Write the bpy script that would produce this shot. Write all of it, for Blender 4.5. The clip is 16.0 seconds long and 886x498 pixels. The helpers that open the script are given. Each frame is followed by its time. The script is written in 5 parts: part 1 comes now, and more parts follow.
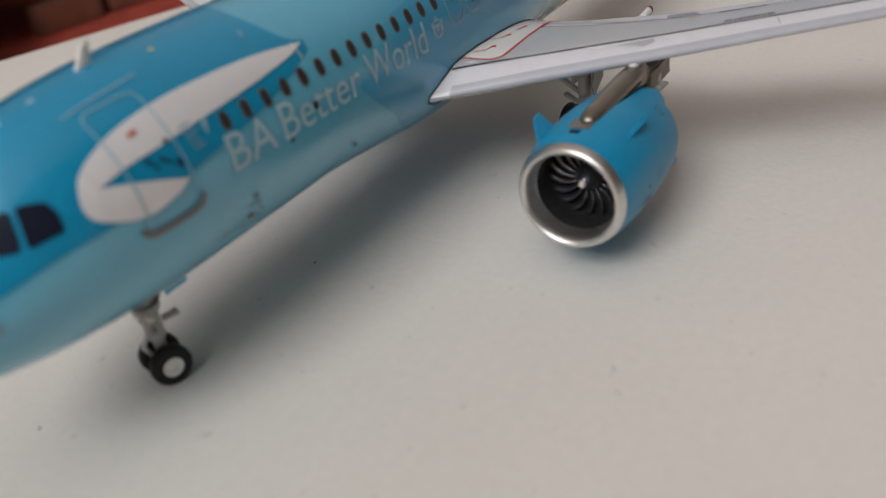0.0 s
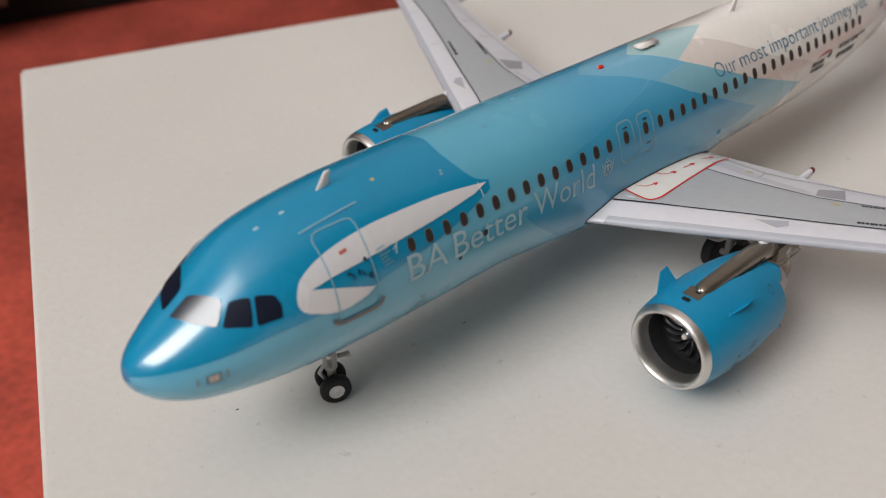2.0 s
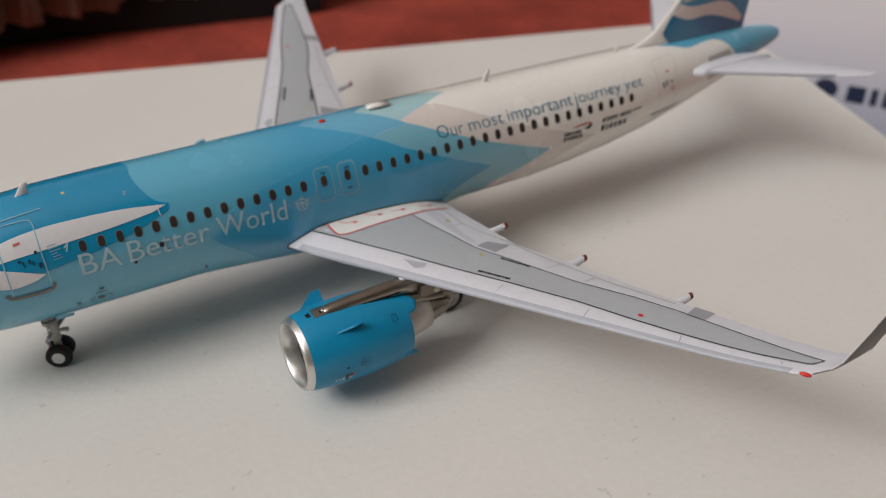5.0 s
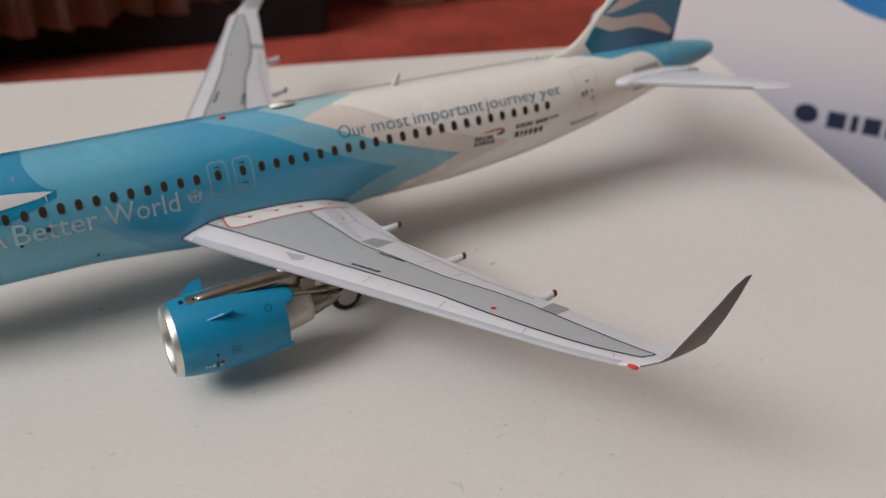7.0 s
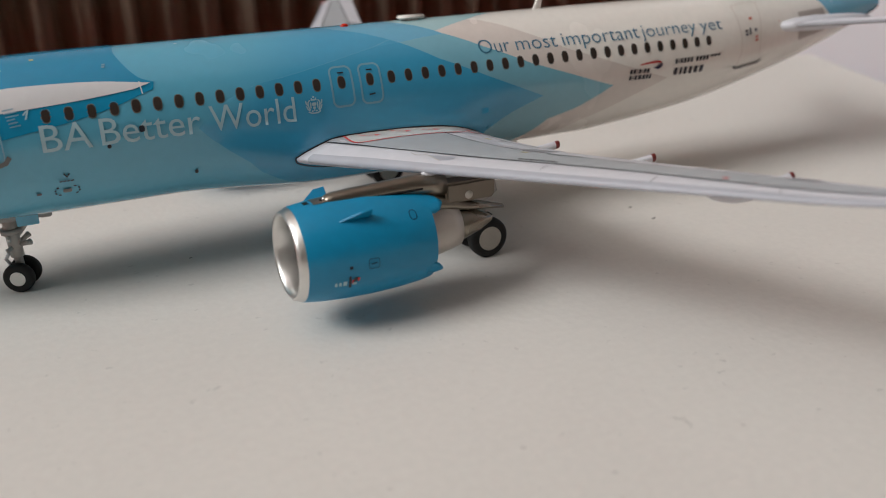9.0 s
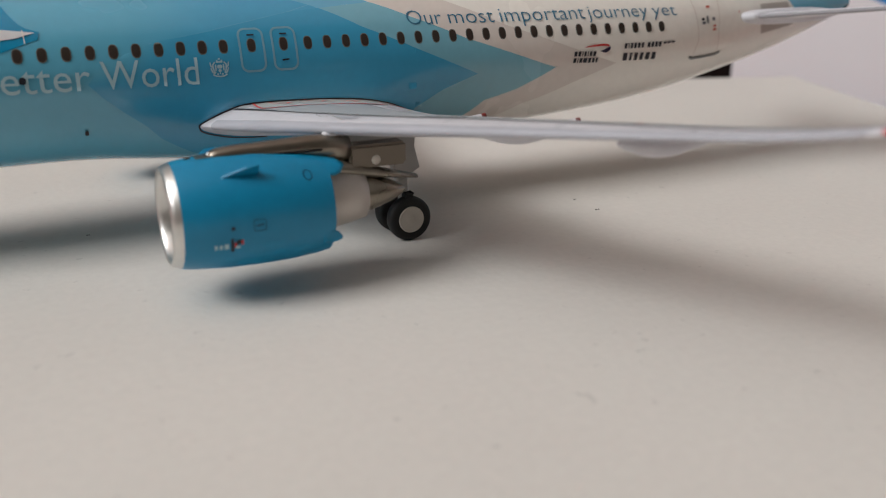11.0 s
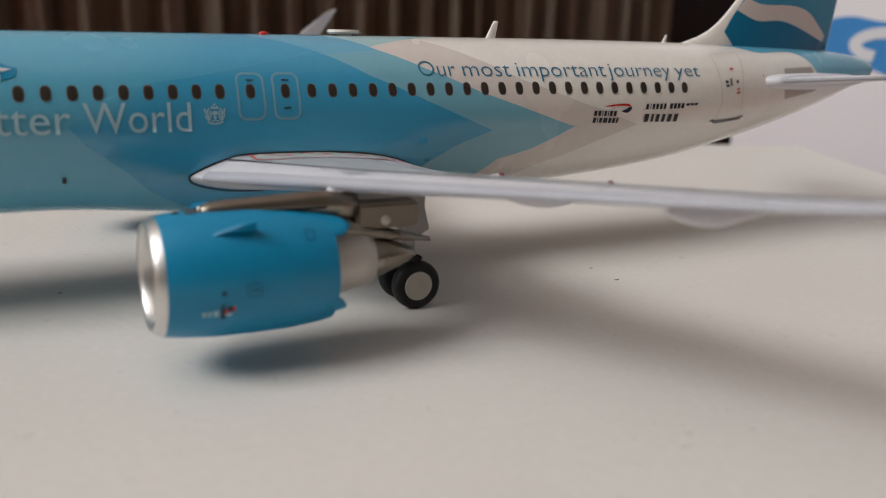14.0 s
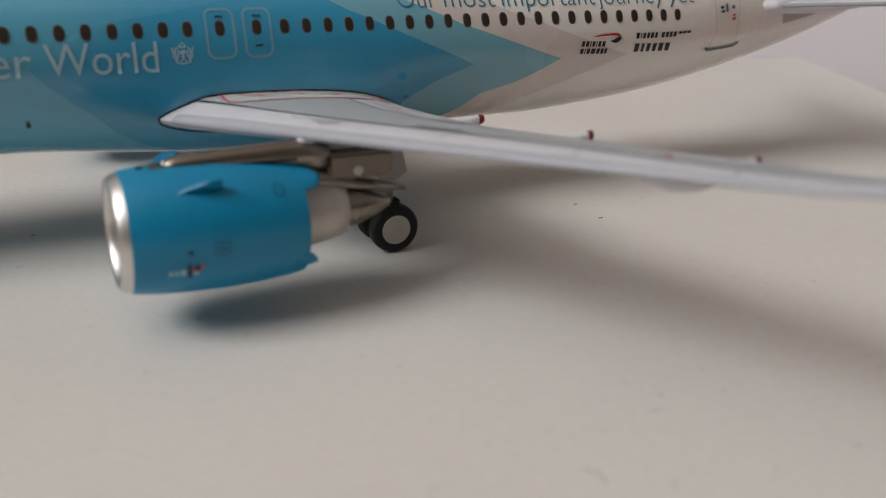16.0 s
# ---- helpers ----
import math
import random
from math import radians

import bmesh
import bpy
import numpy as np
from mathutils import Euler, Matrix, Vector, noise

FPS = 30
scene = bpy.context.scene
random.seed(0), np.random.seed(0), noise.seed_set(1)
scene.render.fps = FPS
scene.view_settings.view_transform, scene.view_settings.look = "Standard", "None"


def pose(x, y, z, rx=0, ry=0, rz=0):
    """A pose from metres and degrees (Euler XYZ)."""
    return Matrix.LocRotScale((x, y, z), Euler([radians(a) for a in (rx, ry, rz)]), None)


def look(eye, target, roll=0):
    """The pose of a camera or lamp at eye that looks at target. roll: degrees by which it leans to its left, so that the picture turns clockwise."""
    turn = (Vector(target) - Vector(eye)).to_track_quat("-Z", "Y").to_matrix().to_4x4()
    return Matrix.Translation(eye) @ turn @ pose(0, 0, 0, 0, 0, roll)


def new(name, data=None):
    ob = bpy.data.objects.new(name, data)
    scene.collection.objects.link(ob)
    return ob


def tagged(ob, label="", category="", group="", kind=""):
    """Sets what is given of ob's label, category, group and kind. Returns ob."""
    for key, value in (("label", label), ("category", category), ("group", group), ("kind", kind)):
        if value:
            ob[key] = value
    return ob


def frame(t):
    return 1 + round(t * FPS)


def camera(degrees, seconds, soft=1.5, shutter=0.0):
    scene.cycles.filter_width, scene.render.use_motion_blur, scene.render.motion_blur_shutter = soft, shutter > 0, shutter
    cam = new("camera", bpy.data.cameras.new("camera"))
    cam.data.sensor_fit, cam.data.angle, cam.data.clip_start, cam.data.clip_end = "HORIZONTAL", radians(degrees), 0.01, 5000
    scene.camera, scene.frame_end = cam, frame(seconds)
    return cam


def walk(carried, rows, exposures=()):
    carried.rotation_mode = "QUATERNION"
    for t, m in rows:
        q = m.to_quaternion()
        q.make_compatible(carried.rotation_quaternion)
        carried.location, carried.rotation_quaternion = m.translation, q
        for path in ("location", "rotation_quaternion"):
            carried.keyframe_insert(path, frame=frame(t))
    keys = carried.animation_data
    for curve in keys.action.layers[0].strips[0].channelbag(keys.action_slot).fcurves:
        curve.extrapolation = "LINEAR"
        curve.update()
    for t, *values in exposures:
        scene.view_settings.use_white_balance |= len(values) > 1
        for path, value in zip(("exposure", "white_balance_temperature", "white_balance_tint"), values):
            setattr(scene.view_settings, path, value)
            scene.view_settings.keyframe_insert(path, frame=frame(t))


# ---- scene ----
cam = camera(51.9, 16.0, soft=1.0)
S = 0.005  # the model is a 1:200 scale; PATH and all shapes are in full-size metres of the airliner
PATH = [
    (0, (-2.392, -12.656, 10.487), (-0.944, -11.711, 9.482), -6.7),
    (0.5, (-2.939, -12.808, 10.736), (-1.564, -11.745, 9.746), -5.9),
    (1, (-2.614, -13.941, 12.293), (-1.312, -12.783, 11.311), -4.5),
    (1.5, (-2.859, -13.603, 13.607), (-1.64, -12.407, 12.566), -1.9),
    (2, (-2.945, -14.858, 16.552), (-1.837, -13.641, 15.416), 0.1),
    (2.5, (-2.49, -16.622, 18.67), (-1.465, -15.353, 17.514), 0.2),
    (3, (-0.105, -17.78, 19.162), (0.87, -16.487, 17.989), 0.8),
    (3.5, (2.476, -20.189, 20.042), (3.408, -18.883, 18.848), 0.5),
    (4, (4.678, -22.869, 21.424), (5.578, -21.538, 20.233), 0.1),
    (4.5, (4.916, -24.867, 20.568), (5.807, -23.494, 19.419), 0.4),
    (5, (5.179, -26.216, 19.34), (6.058, -24.785, 18.253), 0.4),
    (5.2, (5.502, -26.979, 18.872), (6.372, -25.524, 17.811), 0.2),
    (7.5, (9.427, -29.495, 18.396), (10.24, -27.97, 17.389), 0.4),
    (8, (8.368, -28.925, 15.431), (9.184, -27.344, 14.519), -0.1),
    (8.5, (7.06, -27.165, 12.874), (7.876, -25.544, 12.035), -0.5),
    (8.7, (6.876, -25.986, 11.552), (7.691, -24.349, 10.744), -0.7),
    (10.8, (9.203, -25.148, 8.39), (10.011, -23.45, 7.709), -0.1),
    (11, (9.641, -25.569, 7.833), (10.46, -23.868, 7.174), 0.2),
    (11.5, (9.853, -26.204, 6.908), (10.705, -24.484, 6.347), 0.6),
    (12, (10.265, -26.182, 7.558), (11.116, -24.445, 7.052), 0.9),
    (12.5, (9.959, -25.738, 7.377), (10.813, -23.989, 6.915), 0.7),
    (13, (9.648, -24.512, 6.833), (10.514, -22.763, 6.394), 1.0),
    (13.5, (9.563, -23.627, 6.887), (10.438, -21.886, 6.435), 1.7),
    (14, (9.894, -23.351, 7.377), (10.767, -21.633, 6.842), 2.2),
    (14.5, (10.285, -23.671, 6.995), (11.142, -21.955, 6.427), 2.1),
    (15, (10.136, -23.641, 6.982), (10.991, -21.944, 6.36), 2.4),
    (15.5, (10.395, -23.628, 6.849), (11.236, -21.945, 6.168), 2.5),
    (16, (10.694, -22.903, 8.395), (11.538, -21.254, 7.64), 2.4),
]
cam.data.dof.use_dof = True
cam.data.dof.focus_distance = 24.5 * S
cam.data.dof.aperture_fstop = 25.0
walk(cam, [(t, look(Vector(eye) * S, Vector(target) * S, roll)) for t, eye, target, roll in PATH],
     exposures=((0, -0.1), (1.0, 0.0), (1.5, 0.0), (2.0, 0.08), (2.5, -0.02), (3.5, 0.03), (5.0, -0.04), (8.0, -0.03), (10.8, 0.0), (11.0, 0.0), (11.5, -0.15), (12.5, -0.02), (14.5, 0.0), (16.0, -0.15)))

# ---------------------------------------------------------------- light
scene.view_settings.exposure = 0.0
world = bpy.data.worlds.new("room_air")
world.use_nodes = True
scene.world = world
world.node_tree.nodes["Background"].inputs[0].default_value = (0.55, 0.62, 0.7, 1)
world.node_tree.nodes["Background"].inputs[1].default_value = 0.025

lamp = bpy.data.lights.new("window_light", "AREA")
lamp.shape, lamp.size, lamp.size_y, lamp.energy = "RECTANGLE", 1.1, 0.98, 51.0
lamp.color = (0.992, 0.988, 0.984)
sky_lamp = new("window_light", lamp)
sky_lamp.matrix_world = look((-1.72, -0.06, 1.6), (0.1, 0.0, 1.6))


# ---------------------------------------------------------------- materials
def tone(c):
    return tuple(((v / 255) / 12.92 if v <= 10 else ((v / 255 + 0.055) / 1.055) ** 2.4) for v in c)


def mat(name, rgb, rough=0.4, metal=0.0, vary=0.06, grain=400.0, bump=0.0, big=40.0, coat=0.0, linear=False, wavy=0.0, flecks=0.0):
    """Base colour with a fine grain and broad wear, both in object space."""
    m = bpy.data.materials.new(name)
    m.use_nodes = True
    nt = m.node_tree
    b = nt.nodes["Principled BSDF"]
    b.inputs["Roughness"].default_value, b.inputs["Metallic"].default_value = rough, metal
    b.inputs["Coat Weight"].default_value = coat
    b.inputs["Coat Roughness"].default_value = 0.17
    col = rgb if linear else tone(rgb)
    tc = nt.nodes.new("ShaderNodeTexCoord")
    fine, broad = nt.nodes.new("ShaderNodeTexNoise"), nt.nodes.new("ShaderNodeTexNoise")
    fine.inputs["Scale"].default_value, broad.inputs["Scale"].default_value = grain, big
    fine.inputs["Detail"].default_value, broad.inputs["Detail"].default_value = 4, 3
    nt.links.new(tc.outputs["Object"], fine.inputs["Vector"])
    nt.links.new(tc.outputs["Object"], broad.inputs["Vector"])
    add = nt.nodes.new("ShaderNodeMath")
    add.operation = "ADD"
    nt.links.new(fine.outputs["Fac"], add.inputs[0])
    nt.links.new(broad.outputs["Fac"], add.inputs[1])
    ramp = nt.nodes.new("ShaderNodeMapRange")
    ramp.inputs["From Min"].default_value, ramp.inputs["From Max"].default_value = 0.7, 1.3
    ramp.inputs["To Min"].default_value, ramp.inputs["To Max"].default_value = 1 - vary, 1 + vary
    nt.links.new(add.outputs[0], ramp.inputs["Value"])
    mul = nt.nodes.new("ShaderNodeVectorMath")
    mul.operation = "SCALE"
    mul.inputs[0].default_value = col
    nt.links.new(ramp.outputs[0], mul.inputs["Scale"])
    if flecks:
        spots, cut, both = nt.nodes.new("ShaderNodeTexNoise"), nt.nodes.new("ShaderNodeMapRange"), nt.nodes.new("ShaderNodeMath")
        spots.inputs["Scale"].default_value, spots.inputs["Detail"].default_value = 650, 2
        nt.links.new(tc.outputs["Object"], spots.inputs["Vector"])
        cut.inputs["From Min"].default_value, cut.inputs["From Max"].default_value = 0.7, 0.78
        cut.inputs["To Min"].default_value, cut.inputs["To Max"].default_value = 1.0, 1.0 - flecks
        nt.links.new(spots.outputs["Fac"], cut.inputs["Value"])
        both.operation = "MULTIPLY"
        nt.links.new(ramp.outputs[0], both.inputs[0])
        nt.links.new(cut.outputs[0], both.inputs[1])
        nt.links.new(both.outputs[0], mul.inputs["Scale"])
    nt.links.new(mul.outputs[0], b.inputs["Base Color"])
    rr = nt.nodes.new("ShaderNodeMapRange")
    rr.inputs["To Min"].default_value, rr.inputs["To Max"].default_value = max(0.02, rough * 0.8), min(1, rough * 1.2)
    nt.links.new(broad.outputs["Fac"], rr.inputs["Value"])
    nt.links.new(rr.outputs[0], b.inputs["Roughness"])
    if wavy:
        wv = nt.nodes.new("ShaderNodeBump")
        wv.inputs["Strength"].default_value, wv.inputs["Distance"].default_value = wavy, 0.0004
        nt.links.new(broad.outputs["Fac"], wv.inputs["Height"])
        nt.links.new(wv.outputs[0], b.inputs["Normal"])
        nt.links.new(wv.outputs[0], b.inputs["Coat Normal"])
    if bump:
        bp = nt.nodes.new("ShaderNodeBump")
        bp.inputs["Strength"].default_value, bp.inputs["Distance"].default_value = bump, 0.0002
        nt.links.new(fine.outputs["Fac"], bp.inputs["Height"])
        nt.links.new(bp.outputs[0], b.inputs["Normal"])
    return m


GLOSS = dict(rough=0.26, vary=0.03, grain=900, big=70, coat=0.85, wavy=0.1)
M_WHITE = mat("white_paint", (242, 238, 231), **GLOSS)
M_TEAL = mat("pale_teal_paint", (95, 177, 206), **GLOSS)
M_DEEP = mat("deep_blue_paint", (8, 143, 187), **GLOSS)
M_MID = mat("mid_blue_paint", (62, 160, 200), **GLOSS)
M_SKY = mat("light_blue_paint", (124, 184, 203), **GLOSS)
M_LAV = mat("soft_blue_paint", (108, 180, 212), **GLOSS)
M_AQUA = mat("aqua_paint", (170, 208, 214), **GLOSS)
M_TAIL = mat("tail_cone_blue_paint", (92, 178, 208), **GLOSS)
M_FINUP = mat("upper_fin_blue_paint", (66, 154, 188), **GLOSS)
M_SAND = mat("warm_grey_paint", (224, 215, 208), **GLOSS)
M_WINGW = mat("wing_white_paint", (214, 214, 220), rough=0.35, vary=0.04, grain=700, big=50)
M_WINGG = mat("wing_grey_paint", (178, 182, 186), rough=0.4, vary=0.04, grain=700, big=50)
M_WINGD = mat("wing_mid_grey_paint", (200, 200, 206), rough=0.4, vary=0.04)
M_LINE = mat("dark_print", (38, 38, 44), rough=0.5)
M_NAVY = mat("navy_print", (54, 116, 146), rough=0.45)
M_INK = mat("near_black_print", (30, 34, 46), rough=0.5)
M_DARKNAVY = mat("dark_navy_print", (26, 30, 66), rough=0.5)
M_SOFTINK = mat("worn_dark_print", (92, 94, 104), rough=0.5)
M_RED = mat("red_print", (206, 42, 38), rough=0.4)
M_PALE = mat("pale_print", (168, 202, 212), rough=0.45)
M_FADED = mat("faded_red_print", (196, 108, 92), rough=0.5)
M_PLATE = mat("dark_bronze_plate", (122, 112, 100), rough=0.4, metal=0.5)
M_EDGE = mat("leading_edge_grey", (158, 158, 164), rough=0.4)
M_DARKBLUE = mat("dark_blue_marking", (8, 58, 82), rough=0.5)
M_SLAT = mat("slat_grey_paint", (174, 176, 184), rough=0.4, vary=0.04)
M_SWOOSH = mat("cool_white_paint", (224, 225, 227), **GLOSS)
M_BLEND = mat("blended_blue_paint", (71, 165, 205), **GLOSS)


def fading(m, far, x0, slope, width, z0):
    """Lets a sprayed field fade towards another paint, over a width along x, above a height."""
    nodes, links = m.node_tree.nodes, m.node_tree.links
    place, tilt, along, above, keep, mix = (nodes.new("ShaderNode" + k) for k in ("SeparateXYZ", "Math", "MapRange", "MapRange", "Math", "Mix"))
    links.new(nodes["Texture Coordinate"].outputs["Object"], place.inputs[0])
    tilt.operation, keep.operation, mix.data_type = "MULTIPLY_ADD", "MULTIPLY", "RGBA"
    tilt.inputs[1].default_value = -slope
    links.new(place.outputs["Z"], tilt.inputs[0])
    links.new(place.outputs["X"], tilt.inputs[2])
    along.interpolation_type = above.interpolation_type = "SMOOTHSTEP"
    start = (x0 - slope * z0) * S
    along.inputs["From Min"].default_value, along.inputs["From Max"].default_value = start, start + width * S
    along.inputs["To Min"].default_value, along.inputs["To Max"].default_value = 1, 0
    above.inputs["From Min"].default_value, above.inputs["From Max"].default_value = (z0 - 0.1) * S, (z0 + 0.3) * S
    links.new(tilt.outputs[0], along.inputs["Value"])
    links.new(place.outputs["Z"], above.inputs["Value"])
    links.new(along.outputs[0], keep.inputs[0])
    links.new(above.outputs[0], keep.inputs[1])
    links.new(keep.outputs[0], mix.inputs["Factor"])
    paint = nodes["Principled BSDF"].inputs["Base Color"]
    links.new(paint.links[0].from_socket, mix.inputs["A"])
    mix.inputs["B"].default_value = (*tone(far), 1)
    links.new(mix.outputs["Result"], paint)


fading(M_BLEND, (95, 177, 206), 9.94, 0.8, 3.2, 3.0)
fading(M_MID, (95, 177, 206), 11.35, 1.1, 1.5, 4.3)
M_EXIT = mat("exit_outline_print", (120, 168, 188), rough=0.45)
M_DOOR = mat("door_outline_print", (132, 182, 202), rough=0.45)
M_RIM = mat("window_rim_print", (112, 114, 110), rough=0.45)
M_GLASSY = mat("dark_window_print", (60, 51, 46), rough=0.3)
M_PIT = mat("cockpit_window_print", (22, 30, 48), rough=0.17, coat=0.35)
M_SILL = mat("door_sill_print", (110, 112, 112), rough=0.4)
M_GREY = mat("stabiliser_plate_grey", (176, 168, 160), rough=0.45)
M_ENG = mat("engine_blue_paint", (8, 136, 180), rough=0.38, vary=0.04, grain=900, big=60)
M_SILVER = mat("bare_silver_metal", (220, 219, 216), rough=0.36, metal=1.0, vary=0.05, grain=900)
M_EXH = mat("dull_silver_metal", (200, 192, 184), rough=0.42, metal=0.3, vary=0.06)
M_PEWTER = mat("pewter_metal", (142, 134, 122), rough=0.28, metal=0.85, vary=0.08)
M_FAN = mat("dark_fan_metal", (122, 124, 130), rough=0.28, metal=0.9)
M_DUCT = mat("black_duct", (9, 9, 10), rough=0.8)
M_TYRE = mat("black_rubber_tyre", (10, 10, 11), rough=0.6, bump=0.1)
M_HUB = mat("pale_wheel_hub", (196, 190, 180), rough=0.4)
M_STRUT = mat("grey_strut_paint", (178, 176, 172), rough=0.4)
M_GEARD = mat("gear_door_grey", (160, 156, 152), rough=0.5)
M_BEACON = mat("red_beacon", (220, 40, 20), rough=0.12, coat=0.8)
M_SHARK = mat("sharklet_grey", (108, 105, 102), rough=0.45)
M_FLAPTIP = mat("dark_red_tip", (122, 44, 40), rough=0.5)
M_YELLOW = mat("yellow_mark", (192, 182, 130), rough=0.5)
M_CARD = mat("white_card", (218, 214, 208), rough=0.75, vary=0.035, grain=900, big=22, bump=0.2, flecks=0.16)
M_CARPET = mat("red_carpet", (178, 74, 58), rough=0.95, vary=0.35, grain=420, big=30, bump=1.0)
M_CURTAIN = mat("brown_curtain_cloth", (150, 139, 121), rough=0.9, vary=0.1, grain=600, big=25, bump=0.4)
M_BLACK = mat("black_cabinet_lacquer", (12, 10, 10), rough=0.85, vary=0.15)
M_WOOD = mat("brown_wood", (134, 92, 74), rough=0.6, vary=0.15, grain=150)
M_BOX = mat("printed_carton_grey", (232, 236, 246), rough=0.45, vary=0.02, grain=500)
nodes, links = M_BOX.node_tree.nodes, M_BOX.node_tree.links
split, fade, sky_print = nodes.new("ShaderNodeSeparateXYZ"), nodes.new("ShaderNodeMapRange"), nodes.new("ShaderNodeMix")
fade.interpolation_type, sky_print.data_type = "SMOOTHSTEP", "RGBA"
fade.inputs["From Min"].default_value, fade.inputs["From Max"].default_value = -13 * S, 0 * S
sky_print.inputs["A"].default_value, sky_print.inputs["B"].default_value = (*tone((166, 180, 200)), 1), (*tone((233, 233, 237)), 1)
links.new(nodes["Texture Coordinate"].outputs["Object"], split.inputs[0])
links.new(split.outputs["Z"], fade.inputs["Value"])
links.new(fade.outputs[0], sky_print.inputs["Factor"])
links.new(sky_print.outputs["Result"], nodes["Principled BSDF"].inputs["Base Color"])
M_BOXBLUE = mat("printed_carton_blue", (56, 136, 202), rough=0.4, vary=0.03)
M_BOXWHITE = mat("printed_carton_white", (220, 224, 228), rough=0.4, vary=0.02)
M_BOXDARK = mat("printed_carton_navy", (40, 54, 80), rough=0.4)
M_WALL = mat("room_wall_paint", (176, 173, 168), rough=0.9, vary=0.02, grain=30, big=2)
# kept dark so the unseen south wall bounces little fill onto the port side
M_DIM = mat("brown_grey_fill_cutter", (77, 76, 66), rough=0.9, vary=0.03, grain=30, big=2)
M_CEIL = mat("ceiling_paint", (240, 238, 234), rough=0.9, vary=0.02, grain=30, big=2)
M_FRAME = mat("window_frame_white", (235, 235, 232), rough=0.4)
M_DUST = mat("dark_dust", (60, 54, 50), rough=0.9)
M_GLASS = bpy.data.materials.new("clear_glass")
M_GLASS.use_nodes = True
M_GLASS.node_tree.nodes["Principled BSDF"].inputs["Transmission Weight"].default_value = 1.0
M_GLASS.node_tree.nodes["Principled BSDF"].inputs["Roughness"].default_value = 0.0


# ---------------------------------------------------------------- mesh tools
def part(name, bm, material, parent=None, label="", smooth=True, scale=S):
    """Links a bmesh (in airliner metres) as one mesh object, under a thing or a part."""
    if scale != 1:
        bmesh.ops.scale(bm, vec=(scale,) * 3, verts=bm.verts)
    me = bpy.data.meshes.new(name)
    bm.to_mesh(me)
    bm.free()
    for m in material if isinstance(material, (list, tuple)) else [material]:
        me.materials.append(m)
    if smooth:
        me.shade_smooth()
    ob = new(name, me)
    if parent:
        ob.parent = parent
    if label:
        ob["label"] = label
    return ob


def sharpen(ob, degrees=40):
    ob.data.set_sharp_from_angle(angle=radians(degrees))
    return ob


def box(x0, x1, y0, y1, z0, z1, bevel=0.0, bm=None):
    bm = bm or bmesh.new()
    r = bmesh.ops.create_cube(bm, size=1.0)
    for v in r["verts"]:
        v.co = Vector(((x0 + x1) / 2 + v.co.x * (x1 - x0), (y0 + y1) / 2 + v.co.y * (y1 - y0), (z0 + z1) / 2 + v.co.z * (z1 - z0)))
    if bevel:
        es = list({e for v in r["verts"] for e in v.link_edges})
        bmesh.ops.bevel(bm, geom=es, offset=bevel, segments=2, affect="EDGES")
    return bm


def loft(rings, caps=True, bm=None):
    """Skin over closed rings of equal point counts."""
    bm = bm or bmesh.new()
    vs = [[bm.verts.new(p) for p in ring] for ring in rings]
    n = len(vs[0])
    for a, b in zip(vs, vs[1:]):
        for i in range(n):
            bm.faces.new((a[i], a[(i + 1) % n], b[(i + 1) % n], b[i]))
    if caps:
        bm.faces.new(vs[0][::-1])
        bm.faces.new(vs[-1])
    bmesh.ops.recalc_face_normals(bm, faces=bm.faces)
    return bm


def spin_x(profile, cx=0.0, cy=0.0, cz=0.0, n=48, closed=False):
    """Turns a profile of (x, r) about an axis along x."""
    rings = [[(cx + x, cy + r * math.cos(2 * math.pi * i / n), cz + r * math.sin(2 * math.pi * i / n)) for i in range(n)] for x, r in profile]
    return loft(rings, caps=not closed)


def spin_y(profile, cx, cy, cz, n=40):
    rings = [[(cx + r * math.cos(2 * math.pi * i / n), cy + y, cz + r * math.sin(2 * math.pi * i / n)) for i in range(n)] for y, r in profile]
    return loft(rings)


def tube(points, r0, r1=None, n=12):
    """A round bar along points, tapering."""
    r1 = r0 if r1 is None else r1
    rings = []
    for k, p in enumerate(points):
        a, b = Vector(points[max(k - 1, 0)]), Vector(points[min(k + 1, len(points) - 1)])
        d = (b - a).normalized()
        u = d.orthogonal().normalized()
        w = d.cross(u)
        r = r0 + (r1 - r0) * k / max(1, len(points) - 1)
        rings.append([Vector(p) + r * (math.cos(2 * math.pi * i / n) * u + math.sin(2 * math.pi * i / n) * w) for i in range(n)])
    # keep the rings from twisting
    for a, b in zip(rings, rings[1:]):
        best = min(range(n), key=lambda s: sum((a[i] - b[(i + s) % n]).length for i in range(n)))
        b[:] = b[best:] + b[:best]
    return loft(rings)


def curve_through(points, n=6, closed=False):
    """Catmull-Rom through 2D points."""
    out, k = [], len(points)
    for i in range(k if closed else k - 1):
        p = [np.array(points[j % k] if closed else points[min(max(j, 0), k - 1)], float) for j in (i - 1, i, i + 1, i + 2)]
        for s in range(n):
            t = s / n
            out.append(tuple(0.5 * (2 * p[1] + (p[2] - p[0]) * t + (2 * p[0] - 5 * p[1] + 4 * p[2] - p[3]) * t**2 + (3 * p[1] - p[0] - 3 * p[2] + p[3]) * t**3)))
    if not closed:
        out.append(tuple(points[-1]))
    return out


def flat(polys):
    """Flat polygons as a triangulated bmesh in the plane."""
    bm = bmesh.new()
    for poly in polys:
        clean = [p for i, p in enumerate(poly) if (Vector(p) - Vector(poly[i - 1])).length > 1e-5]
        bm.faces.new([bm.verts.new((u, v, 0)) for u, v in clean])
    bm.normal_update()
    bmesh.ops.triangulate(bm, faces=bm.faces, ngon_method="EAR_CLIP")
    return bm


